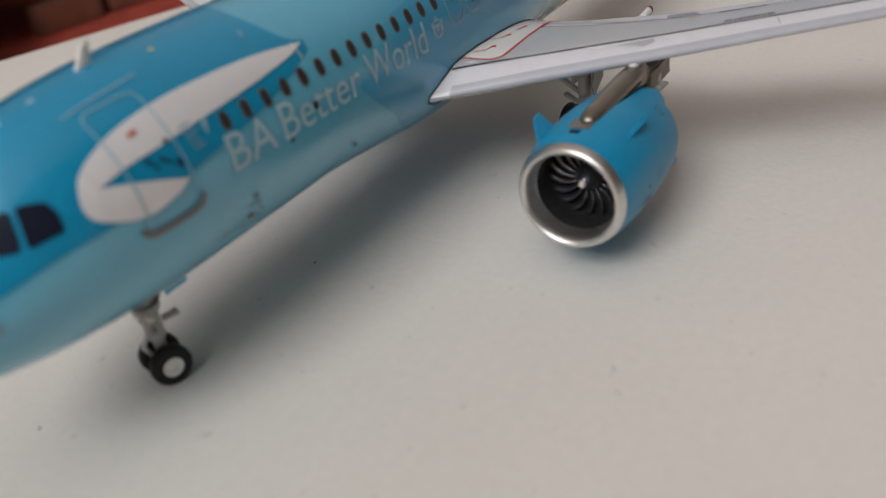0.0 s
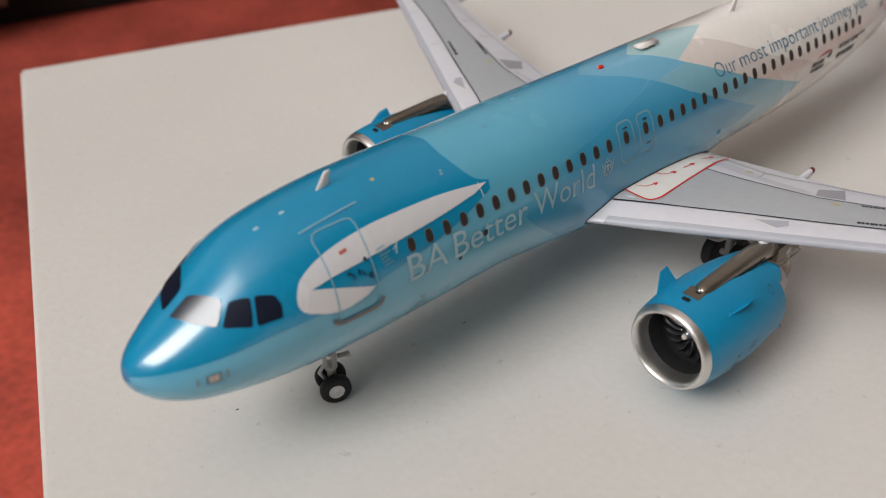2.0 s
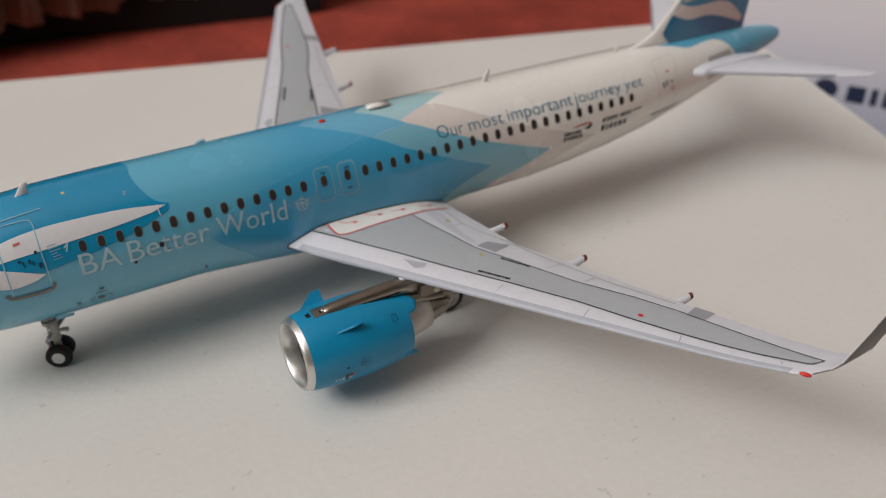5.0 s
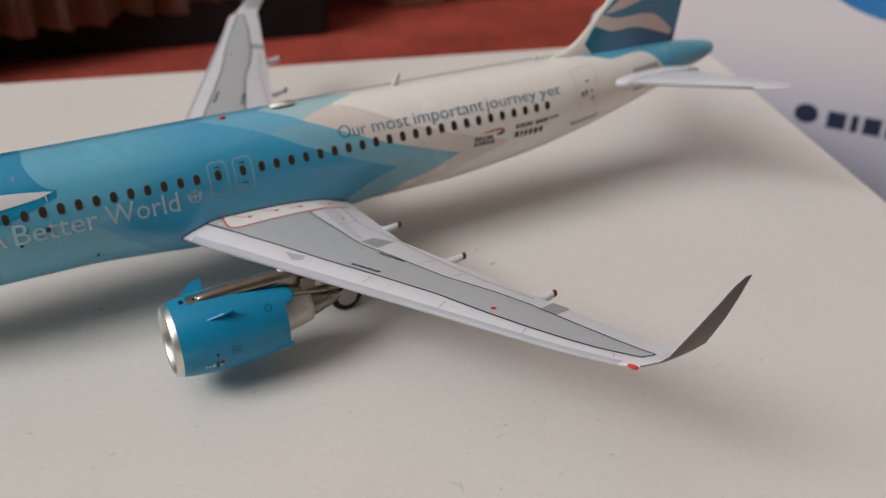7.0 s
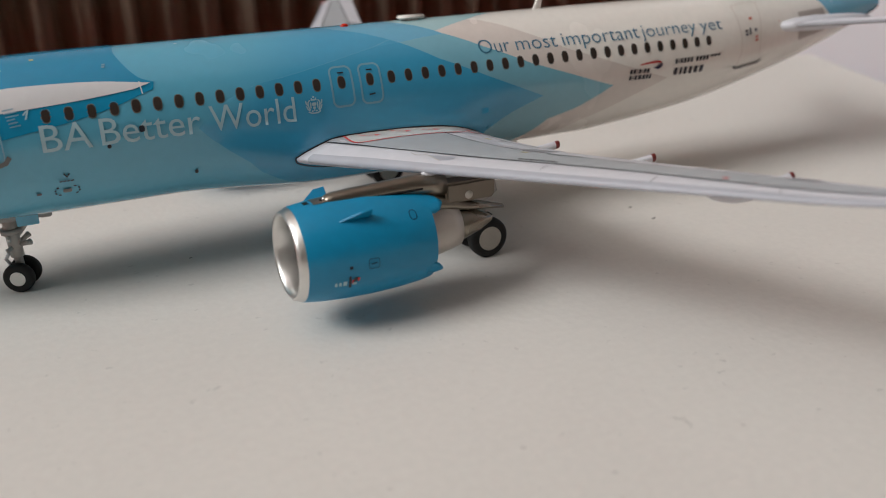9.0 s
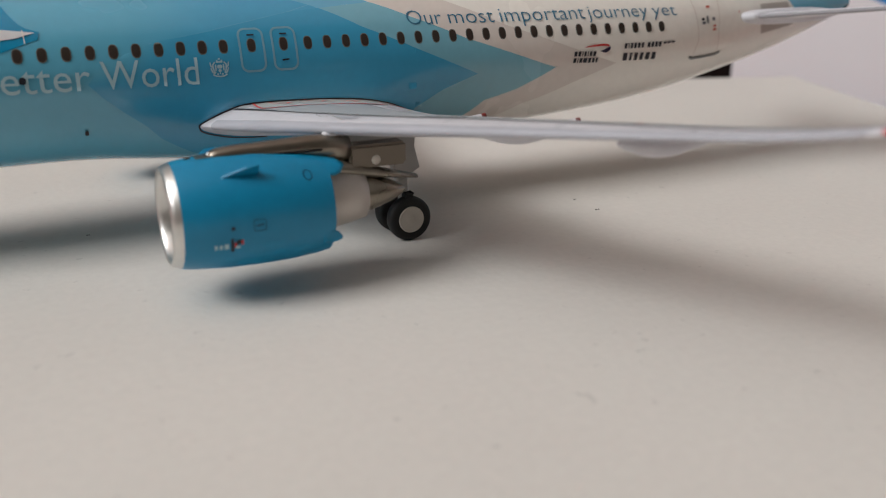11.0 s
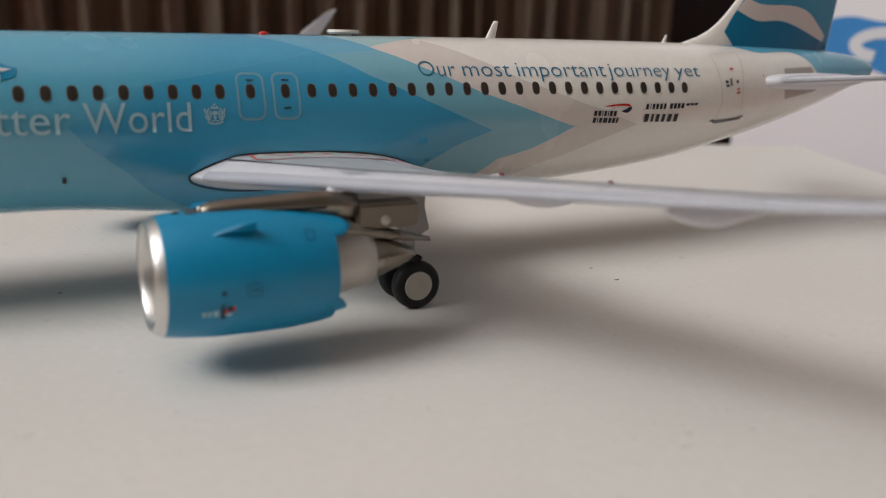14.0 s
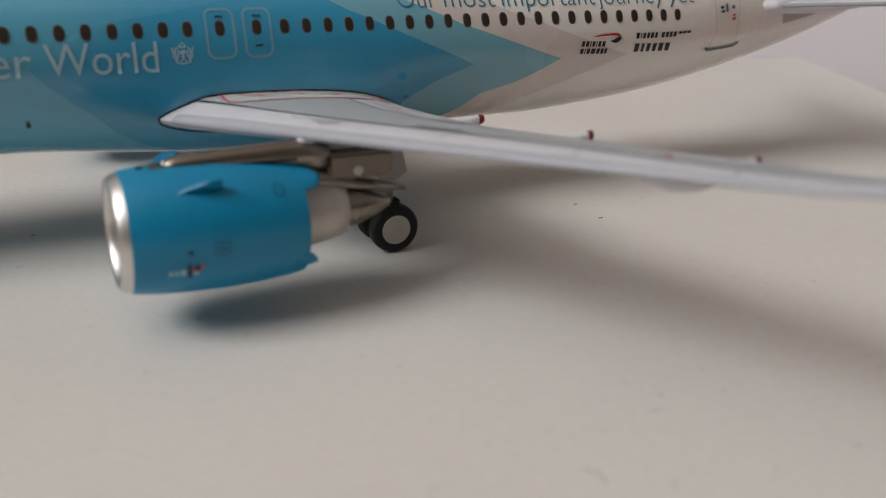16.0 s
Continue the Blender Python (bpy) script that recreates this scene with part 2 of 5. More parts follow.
def wrap(bm, place, du, dv):
    """Cuts a flat mesh into small cells and lays it on a surface given by place(u, v)."""
    us, vs = [v.co.x for v in bm.verts], [v.co.y for v in bm.verts]
    for axis, lo, hi, step in ((0, min(us), max(us), du), (1, min(vs), max(vs), dv)):
        for k in range(math.floor(lo / step) + 1, math.ceil(hi / step)):
            co, no = [0, 0, 0], [0, 0, 0]
            co[axis], no[axis] = k * step, 1
            bmesh.ops.bisect_plane(bm, geom=bm.verts[:] + bm.edges[:] + bm.faces[:], plane_co=co, plane_no=no)
    for v in bm.verts:
        v.co = place(v.co.x, v.co.y)
    return bm


def stroke(points, width):
    """The outline of a line of some width, as quads."""
    out = []
    for (a, b), (c, d) in zip(points, points[1:]):
        L = math.hypot(c - a, d - b) or 1
        nx, ny = -(d - b) / L * width / 2, (c - a) / L * width / 2
        ex, ey = (c - a) / L * width * 0.3, (d - b) / L * width * 0.3
        out.append([(a - ex + nx, b - ey + ny), (a - ex - nx, b - ey - ny), (c + ex - nx, d + ey - ny), (c + ex + nx, d + ey + ny)])
    return out


def ribbon(points, width):
    """A bent stripe as one polygon."""
    left, right = [], []
    for i, p in enumerate(points):
        a, b = Vector(points[max(i - 1, 0)]), Vector(points[min(i + 1, len(points) - 1)])
        d = (b - a).normalized() * width / 2
        left.append((p[0] - d.y, p[1] + d.x))
        right.append((p[0] + d.y, p[1] - d.x))
    return [left + right[::-1]]


def rounded(u0, u1, v0, v1, r, n=5):
    pts = []
    for cx, cy, a0 in ((u1 - r, v1 - r, 0), (u0 + r, v1 - r, 90), (u0 + r, v0 + r, 180), (u1 - r, v0 + r, 270)):
        pts += [(cx + r * math.cos(radians(a0 + 90 * i / n)), cy + r * math.sin(radians(a0 + 90 * i / n))) for i in range(n + 1)]
    return pts


def letters(text, width, height, thin=0.0):
    """Words in the built-in font as a flat mesh, scaled to a width and a capital height."""
    cu = bpy.data.curves.new("words", "FONT")
    cu.body, cu.resolution_u = text, 3
    cu.offset = -thin
    ob = bpy.data.objects.new("words", cu)
    me = bpy.data.meshes.new_from_object(ob)
    bm = bmesh.new()
    bm.from_mesh(me)
    bmesh.ops.triangulate(bm, faces=bm.faces)
    x0, x1 = min(v.co.x for v in bm.verts), max(v.co.x for v in bm.verts)
    for v in bm.verts:
        v.co = Vector(((v.co.x - x0) / (x1 - x0) * width, v.co.y / 0.7 * height, 0))
    bpy.data.objects.remove(ob)
    bpy.data.meshes.remove(me)
    return bm


# ---------------------------------------------------------------- room
def quad_box(name, lo, hi, material, label, category, bevel=0.0):
    ob = part(name, box(lo[0], hi[0], lo[1], hi[1], lo[2], hi[2], bevel), material, smooth=False)
    return tagged(ob, label, category, kind="structure")


FLOOR = -14.0
WX = -385
quad_box("floor", (WX, -200, FLOOR - 8), (320, 390, FLOOR), M_CARPET, "worn red-brown carpet floor with short pile", "floor")
quad_box("ceiling", (WX, -200, 440), (320, 390, 450), M_CEIL, "plain white painted ceiling", "ceiling")
quad_box("wall_north", (WX, 380, FLOOR), (320, 390, 440), M_WALL, "plain off-white painted wall", "wall")
# unseen wall added in a dark colour, holds down fill from this side
quad_box("wall_south", (WX, -210, FLOOR), (320, -200, 440), M_DIM, "unseen brown-grey wall, added dark to cut bounced light", "wall")
quad_box("wall_east", (320, -200, FLOOR), (330, 390, 440), M_WALL, "plain off-white painted wall", "wall")
# west wall with the window opening
WY0, WY1, WZ0, WZ1 = -170, 146, 205, 432
bm = box(WX, WX + 15, -200, WY0, FLOOR, 440)
box(WX, WX + 15, WY1, 390, FLOOR, 440, bm=bm)
box(WX, WX + 15, WY0, WY1, FLOOR, WZ0, bm=bm)
box(WX, WX + 15, WY0, WY1, WZ1, 440, bm=bm)
tagged(part("wall_west", bm, M_WALL, smooth=False), "off-white painted wall with a window opening", "wall", kind="structure")
window = tagged(new("window_1"), "white framed window letting in soft daylight", "window", kind="structure")
bm = box(WX + 2, WX + 10, WY0, WY1, WZ0, WZ0 + 8, 0.5)
box(WX + 2, WX + 10, WY0, WY1, WZ1 - 8, WZ1, 0.5, bm)
box(WX + 2, WX + 10, WY0, WY0 + 8, WZ0 + 8.5, WZ1 - 8.5, 0.5, bm)
box(WX + 2, WX + 10, WY1 - 8, WY1, WZ0 + 8.5, WZ1 - 8.5, 0.5, bm)
part("window_frame", bm, M_FRAME, window, smooth=False)
pane = part("pane", box(WX + 5, WX + 6, WY0 + 8, WY1 - 8, WZ0 + 8, WZ1 - 8), M_GLASS, window, smooth=False)
pane.visible_shadow = False

# white card under the model
C0, CU, CV = Vector((8.65, 26.0)), Vector((0.9586, -0.2848)), Vector((-0.346, -0.938))


def on_card(u, v, z=0.0):
    p = C0 + u * CU + v * CV
    return Vector((p.x, p.y, z))


card = tagged(new("white_carton"), "plain white cardboard carton lying flat under the airplane", "carton")
card.location = on_card(22, 31, FLOOR + 0.02) * S
for name, u0, u1, v0, v1, z0, z1 in (("top_panel", 0, 44.0, 0, 62.0, -0.3, 0.0), ("side_panel", 0.02, 43.98, 0.02, 0.3, FLOOR + 0.02, -0.3), ("side_panel", 0.02, 43.98, 61.7, 61.98, FLOOR + 0.02, -0.3),
                                     ("side_panel", 0.02, 0.3, 0.3, 61.7, FLOOR + 0.02, -0.3), ("side_panel", 43.7, 43.98, 0.3, 61.7, FLOOR + 0.02, -0.3)):
    bm = box(u0, u1, v0, v1, z0, z1)
    for v in bm.verts:
        v.co = on_card(v.co.x, v.co.y, v.co.z) - on_card(22, 31, FLOOR + 0.02)
    bmesh.ops.recalc_face_normals(bm, faces=bm.faces)
    if name == "top_panel":
        bmesh.ops.bevel(bm, geom=bm.edges[:], offset=0.12, segments=2, affect="EDGES")
    part(name, bm, M_CARD, card, smooth=False)

# sofa behind, with a skirt of pleated cloth
bm = bmesh.new()
A, B = Vector((-40.0, 38.0)), Vector((72.0, 51.5))
along = (B - A).normalized()
across = Vector((-along.y, along.x))
n, rows = 900, [(-3.0, 1.12), (2.0, 1.05), (12.0, 1.0), (21.0, 0.95)]
grid = []
phase, ph, amps = [], 0.0, []
L = (B - A).length
for i in range(n + 1):
    s = L * i / n
    ph += (L / n) * 2 * math.pi / (2.9 + 1.0 * noise.noise(Vector((s * 0.12, 3.1, 0))))
    phase.append(ph)
    amps.append(0.95 + 0.5 * noise.noise(Vector((s * 0.21, 9.7, 0))))
for z, k in rows:
    row = []
    for i in range(n + 1):
        s = L * i / n
        d = amps[i] * k * math.sin(phase[i]) + 0.35 * math.sin(2.3 * phase[i] + 1)
        p = A + along * s + across * d
        dz = 0.7 * noise.noise(Vector((s * 0.3, 1.0, 0))) if z < 0 else 0
        row.append(bm.verts.new((p.x, p.y, z + dz)))
    grid.append(row)
for a, b in zip(grid, grid[1:]):
    for i in range(n):
        bm.faces.new((a[i], a[i + 1], b[i + 1], b[i]))
bmesh.ops.solidify(bm, geom=bm.faces[:], thickness=0.2)
sofa = tagged(new("sofa"), "low dark sofa with a brown pleated cloth skirt above carpet", "sofa")
part("pleated_skirt", bm, M_CURTAIN, sofa, "brown pleated cloth skirt")
bm = box(0, L, 21.0, 62.0, -5.0, 21.0, 0.6)
for u in (0.2, L - 1.4):
    box(u, u + 1.2, 0.6, 21.5, 16.0, 20.6, 0.2, bm)
box(0.1, L - 0.1, -0.2, 0.9, 20.3, 21.6, 0.2, bm)
for v in bm.verts:
    p = A + along * v.co.x + across * v.co.y
    v.co = Vector((p.x, p.y, v.co.z))
part("sofa_body", bm, M_BLACK, sofa, smooth=False)
# black block added to stand for the deep shade under the sofa
bm = box(0, 46.5, 0, 6.0, FLOOR + 0.02, -5.05, 0.3)
for v in bm.verts:
    v.co = Vector((0.4 + 0.98 * v.co.x + 0.2 * v.co.y, 75.4 - 0.2 * v.co.x + 0.98 * v.co.y, v.co.z))
part("sofa_plinth", bm, M_BLACK, sofa, smooth=False)
for u, w in ((3.0, 58.0), (L - 4.0, 58.0), (3.0, 28.0), (L - 4.0, 28.0)):
    p = A + along * u + across * w
    part("sofa_leg", tube([(p.x, p.y, FLOOR + 0.02), (p.x, p.y, -2.0)], 1.2, 1.6), M_BLACK, sofa)
tagged(part("black_cabinet", box(74, 150, 74, 110, FLOOR + 0.02, 24.0, 0.8), M_BLACK, smooth=False), "low plain black cabinet standing on the carpet", "cabinet")
for x, y, w, h, turn in ((56.6, 71.6, 7.2, 3.1, -0.12), (65.2, 71.0, 7.0, 3.9, -0.1)):
    bm = box(0, w, 0, 2.4, FLOOR + 0.02, FLOOR + h, 0.25)
    for v in bm.verts:
        v.co = Vector((x + v.co.x, y + v.co.y + turn * v.co.x, v.co.z))
    tagged(part("wood_block", bm, M_WOOD, smooth=False), "short brown wooden block lying on the carpet", "block", "blocks on the carpet")

# printed carton standing behind the card
BP, BD = Vector((56.0, 24.0)), Vector((0.544, -0.839))
BN = Vector((-0.839, -0.544))  # out of the printed face


def on_box(s, z, out=0.0):
    p = BP + s * BD + out * BN
    return Vector((p.x, p.y, z))


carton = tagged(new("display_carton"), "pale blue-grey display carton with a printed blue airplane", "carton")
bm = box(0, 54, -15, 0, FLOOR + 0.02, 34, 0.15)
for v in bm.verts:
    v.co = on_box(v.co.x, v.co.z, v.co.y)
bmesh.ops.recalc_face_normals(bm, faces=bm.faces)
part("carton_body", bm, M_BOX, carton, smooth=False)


def print_on_box(name, polys, material, lift, label=""):
    bm = flat(polys)
    bmesh.ops.remove_doubles(bm, verts=bm.verts, dist=0.01)
    for v in bm.verts:
        v.co = on_box(v.co.x, v.co.y, lift)
    bmesh.ops.recalc_face_normals(bm, faces=bm.faces)
    return part(name, bm, material, carton, label, smooth=False)


print_on_box("printed_airplane", [curve_through([(3.6, 5.4), (4.6, 6.5), (6.5, 7.1), (10, 6.9), (20, 8.5), (34, 11), (46, 12), (50, 9), (40, 5.5), (30, 3), (20, 0.2), (14.5, 0.6), (10, 3.2), (6, 4.6)], 6, True)], M_BOXBLUE, 0.03, "blue printed airplane picture")
print_on_box("printed_swirl", ribbon(curve_through([(14, 6.0), (10, 6.2), (8.0, 6.1), (7.0, 5.5), (7.4, 4.9), (8.2, 4.7)], 6), 0.7), M_BOXWHITE, 0.06, "white printed swirl")
print_on_box("printed_emblem", [[(12.8 + 0.85 * math.cos(a * 0.3), -7.4 + 0.75 * math.sin(a * 0.3)) for a in range(21)]], M_BOXDARK, 0.03, "navy printed round emblem")
for k, w in enumerate((1.3, 0.5, 1.2, 1.2, 1.2, 1.1)):
    s0 = 14.3 + sum((1.3, 0.5, 1.2, 1.2, 1.2, 1.1)[:k]) + 0.35 * k
    print_on_box("printed_bar", [[(s0, -8.2), (s0 + w, -8.2), (s0 + w, -6.9), (s0, -6.9)]], M_BOXDARK, 0.03, "navy printed bar")

# dust on the card
for k, (x, y, l) in enumerate(((25.05, -2.93, 0.05), (25.07, -4.11, 0.08), (11.13, -0.29, 0.04), (4.46, 1.05, 0.03))):
    bm = tube([(x - l, y, 0.02), (x - 0.3 * l, y - 0.5 * l, 0.03), (x + 0.5 * l, y - 0.4 * l, 0.025), (x + l, y + 0.1 * l, 0.02)], 0.012, n=6)
    tagged(part("dust_speck", bm, M_DUST), "tiny dark dust fibre lying on the white card", "dust", "dust specks")

# ---------------------------------------------------------------- airplane: body
plane = tagged(new("model_airplane"), "blue and white die-cast model jet airliner on a white card", "model airplane")
plane.location = (0, -0.12 * S, 0)
STATIONS = np.array([
    (1.45, 3.62, 3.62, 0.0), (1.5, 3.83, 3.42, 0.23), (1.62, 3.99, 3.24, 0.43), (1.85, 4.18, 3.04, 0.67), (2.2, 4.4, 2.83, 0.92), (2.7, 4.72, 2.62, 1.19),
    (3.2, 5.05, 2.49, 1.4), (3.7, 5.4, 2.38, 1.56), (4.2, 5.71, 2.29, 1.69), (4.8, 5.93, 2.22, 1.81), (5.5, 6.08, 2.16, 1.885), (6.5, 6.2, 2.12, 1.95),
    (7.5, 6.26, 2.1, 1.97), (9.5, 6.28, 2.1, 1.98), (24, 6.28, 2.1, 1.98), (26, 6.27, 2.22, 1.93), (28, 6.25, 2.42, 1.83), (30, 6.22, 2.72, 1.66), (32, 6.18, 3.13, 1.4),
    (34, 6.12, 3.6, 1.075), (36, 6.03, 4.16, 0.73), (37.6, 5.88, 4.72, 0.476), (38.4, 5.72, 5.02, 0.34), (38.62, 5.62, 5.12, 0.257)])


def slopes(xs, ys):
    """Slopes of a smooth curve through the stations that never overshoots."""
    h = np.diff(xs)
    d = np.diff(ys) / h
    m = np.zeros(len(xs))
    m[0], m[-1] = d[0], d[-1]
    for i in range(1, len(xs) - 1):
        if d[i - 1] * d[i] > 0:
            w1, w2 = 2 * h[i] + h[i - 1], h[i] + 2 * h[i - 1]
            m[i] = (w1 + w2) / (w1 / d[i - 1] + w2 / d[i])
    return m


SX = [float(v) for v in STATIONS[:, 0]]
SHAPE = [[(float(y), float(m)) for y, m in zip(STATIONS[:, k], slopes(STATIONS[:, 0], STATIONS[:, k]))] for k in (1, 2, 3)]


def along_body(x):
    i = min(max(bisect(SX, x) - 1, 0), len(SX) - 2)
    h = SX[i + 1] - SX[i]
    t = (x - SX[i]) / h
    a, b, c, d = 2 * t**3 - 3 * t**2 + 1, (t**3 - 2 * t**2 + t) * h, -2 * t**3 + 3 * t**2, (t**3 - t**2) * h
    return [a * k[i][0] + b * k[i][1] + c * k[i + 1][0] + d * k[i + 1][1] for k in SHAPE]


def bisect(xs, x):
    lo, hi = 0, len(xs)
    while lo < hi:
        mid = (lo + hi) // 2
        if xs[mid] <= x:
            lo = mid + 1
        else:
            hi = mid
    return lo


def blunt(x):
    """Sets the nose back a little from its stations."""
    return x + 0.125 * ((3.4 - x) / 1.95) ** 2 if x < 3.4 else x


def unblunt(px):
    x = px
    for _ in range(6):
        x += px - blunt(x)
    return x


def hull(x, th):
    """A place on the body: x from the nose, th degrees from the top round the port side."""
    x = min(max(x, 1.45), 38.62)
    top, bot, hw = along_body(x)
    if x < 1.5:
        k = math.sqrt(max(x - 1.45, 0.0) / 0.05)
        top, bot, hw = 3.62 + 0.21 * k, 3.62 - 0.2 * k, 0.23 * k
    a = radians(th)
    return Vector((blunt(x), -hw * math.sin(a), (top + bot) / 2 + (top - bot) / 2 * math.cos(a)))


DEG = 0.0355  # arc length of one degree


def smooth(t):
    t = min(max(t, 0.0), 1.0)
    return t * t * (3 - 2 * t)


def swell(x, th):
    """How far the belly fairing stands out from the hull."""
    th = abs((th + 180) % 360 - 180)
    return 0.3 * smooth((x - 10.6) / 5.0) * smooth((21.8 - x) / 3.6) * smooth((th - 84) / 42)


def skin(x, th, off=0.0):
    off += swell(x, th)
    p = hull(x, th)
    return p + out_of(x, th) * off if off else p


def skin_normal(x, th):
    """The direction square to the skin, belly fairing included."""
    if swell(x, th) == 0.0:
        return out_of(x, th)
    return (skin(x, th + 0.5) - skin(x, th - 0.5)).cross(skin(x + 0.02, th) - skin(x - 0.02, th)).normalized()


def out_of(x, th):
    """The direction square to the skin."""
    x = min(max(x, 1.4501), 38.61)
    d = min(0.02, (x - 1.45) / 2, 38.62 - x)
    nrm = (hull(x, th + 0.5) - hull(x, th - 0.5)).cross(hull(x + d, th) - hull(x - d, th))
    return nrm.normalized() if nrm.length > 1e-12 else Vector((-1, 0, 0))


def follow_skin(ob):
    """Lets a thin print shade as the skin under it."""
    normals = []
    for v in ob.data.vertices:
        p = v.co / S
        p.x = unblunt(p.x)
        top, bot, hw = along_body(min(max(p.x, 1.4502), 38.6))
        th = math.degrees(math.atan2(-p.y / max(hw, 1e-6), (p.z - (top + bot) / 2) / max((top - bot) / 2, 1e-6)))
        normals.append(skin_normal(p.x, th))
    ob.data.normals_split_custom_set_from_vertices(normals)
    return ob


xs = [1.4505, 1.4525, 1.456, 1.462, 1.47, 1.485, 1.5, 1.55, 1.62, 1.72] + list(np.arange(1.85, 8.0, 0.15)) + list(np.arange(8.0, 24, 0.5)) + list(np.arange(24, 38.6, 0.3)) + [38.62]
rings = [[hull(x, -th) for th in range(0, 360, 5)] for x in xs]
fbm = loft(rings)
for f in fbm.faces:
    c = f.calc_center_median()
    f.material_index = 1 if c.x > 17.5 else 2 if c.x < 1.62 and c.z > 3.66 else 0
fuselage = part("fuselage", fbm, [M_TEAL, M_WHITE, M_DEEP], plane)
sharpen(fuselage, 60)


def outward(bm, axis_z=4.2):
    for f in bm.faces:
        c = f.calc_center_median()
        if f.normal.dot(Vector((0, c.y, c.z - axis_z))) < 0 and abs(f.normal.x) < 0.95:
            f.normal_flip()


def decal(name, polys, material, off=0.006, label="", du=0.4, dv=6, parent=None, mirror=False):
    """A printed field on the body; polygons of (x, th)."""
    if mirror:
        polys = polys + [[(x, -th) for x, th in p] for p in polys]
    bm = flat([[(x, th * DEG) for x, th in p] for p in polys])
    wrap(bm, lambda u, v: skin(u, v / DEG, off), du, dv * DEG)
    bmesh.ops.recalc_face_normals(bm, faces=bm.faces)
    outward(bm)
    return follow_skin(part(name, bm, material, parent or fuselage, label))


def decal_line(name, points, width, material, off=0.012, label="", du=0.3, dv=4, mirror=False):
    polys = [[(x, v / DEG) for x, v in q] for q in stroke([(x, th * DEG) for x, th in points], width)]
    return decal(name, polys, material, off, label, du, dv, mirror=mirror)


low = [(1.5, 42), (1.6, 52), (1.85, 59.5), (2.48, 66.5), (3.0, 71), (3.6, 75.5), (4.3, 78), (5.3, 80), (6.39, 79.0), (7.35, 75.7), (8.35, 71.8), (9.39, 65.6), (10.2, 58), (10.5, 55.2)]
rear = [(10.56, 49.5), (10.2, 44.6), (9.93, 32.5), (9.78, 17), (9.85, 0)]
NOSE_END = 4.0
low_x, low_th = [p[0] for p in curve_through(low, 3)], [p[1] for p in curve_through(low, 3)]
nose_xs = [1.4503, 1.452, 1.456, 1.463, 1.473, 1.487, 1.5, 1.53, 1.57, 1.62, 1.68, 1.76] + [1.85 + 0.05 * k for k in range(43)] + [NOSE_END]
dbm, last = bmesh.new(), None
for x in nose_xs:
    edge = float(np.interp(x, [1.45, 1.47] + low_x, [60.0, 46.0] + low_th))
    row = [dbm.verts.new(skin(x, edge * (k / 16 - 1), 0.012)) for k in range(33)]
    if last:
        for k in range(32):
            dbm.faces.new((last[k], last[k + 1], row[k + 1], row[k]))
    last = row
bmesh.ops.recalc_face_normals(dbm, faces=dbm.faces)
if sum(f.normal.z for f in dbm.faces) < 0:
    bmesh.ops.reverse_faces(dbm, faces=dbm.faces)
follow_skin(part("livery_field", dbm, M_DEEP, fuselage, "deep blue painted nose field"))
half = [(NOSE_END, 0), (NOSE_END, float(np.interp(NOSE_END, low_x, low_th)))] + [p for p in curve_through(low, 3) if p[0] > NOSE_END] + curve_through(rear, 4)
field = half + [(x, -th) for x, th in half[::-1]][1:-1]
dbm = flat([[(x, th * DEG) for x, th in field]])
wrap(dbm, lambda u, v: skin(u, v / DEG, 0.012), 0.2, 5 * DEG)
bmesh.ops.recalc_face_normals(dbm, faces=dbm.faces)
outward(dbm)
follow_skin(part("livery_field", dbm, M_DEEP, fuselage, "deep blue painted field"))
mid = [(17.57, 36.9), (18.62, 55.2), (20.1, 73.9), (22.05, 96.5), (20.95, 107.5), (20.1, 120), (19.2, 152), (19.0, 180), (15.0, 180), (14.46, 154.3), (13.95, 146.5), (13.1, 128.5), (12.75, 117.6), (12.2, 106), (11.75, 95.3), (11.46, 86.5), (11.75, 78), (12.3, 69), (13.18, 60), (13.89, 57.2), (14.47, 54.2), (15.4, 48.4), (16.16, 43.3), (16.7, 39.5)]
blend = [(11.46, 86.5), (11.32, 76), (11.6, 62), (12.2, 46), (12.4, 28), (12.45, 12), (12.45, 0), (15.5, 0), (15.96, 11.3), (16.65, 21.8), (17.57, 36.9), (16.7, 39.5), (16.16, 43.3), (15.4, 48.4), (14.47, 54.2), (13.89, 57.2), (13.18, 60), (12.3, 69), (11.75, 78)]
decal("livery_field", [blend], M_BLEND, 0.004, "soft blended blue painted field", mirror=True)
decal("livery_field", [mid], M_MID, 0.01, "mid blue painted chevron field", 0.3, 3, mirror=True)
decal_line("livery_seam", [(13.0, 61.5), (13.89, 57.2), (14.47, 54.2), (15.4, 48.4), (16.16, 43.3), (16.7, 39.5), (17.3, 33.0), (17.62, 26.0)], 0.016, M_LAV, 0.009, "thin pale seam line")
roof = [(15.5, 0), (15.96, 11.3), (16.65, 21.8), (17.57, 36.9), (18.3, 34.2), (19.07, 31.7), (18.43, 17.9), (17.68, 2.0), (17.62, 0)]
decal("livery_field", [roof + [(x, -th) for x, th in roof[::-1]][1:-1]], M_LAV, 0.006, "soft blue painted roof field")
light = [(17.57, 36.9), (19.07, 31.7), (20.18, 49), (21.7, 68.3), (24.7, 96), (23.4, 112.5), (22.4, 121), (21.6, 147), (21.0, 180), (19.0, 180), (19.2, 152), (20.1, 120), (20.95, 107.5), (22.05, 96.5), (20.1, 73.9), (18.62, 55.2)]
decal("livery_field", [light], M_SKY, 0.01, "light blue painted chevron field", 0.3, 3, mirror=True)
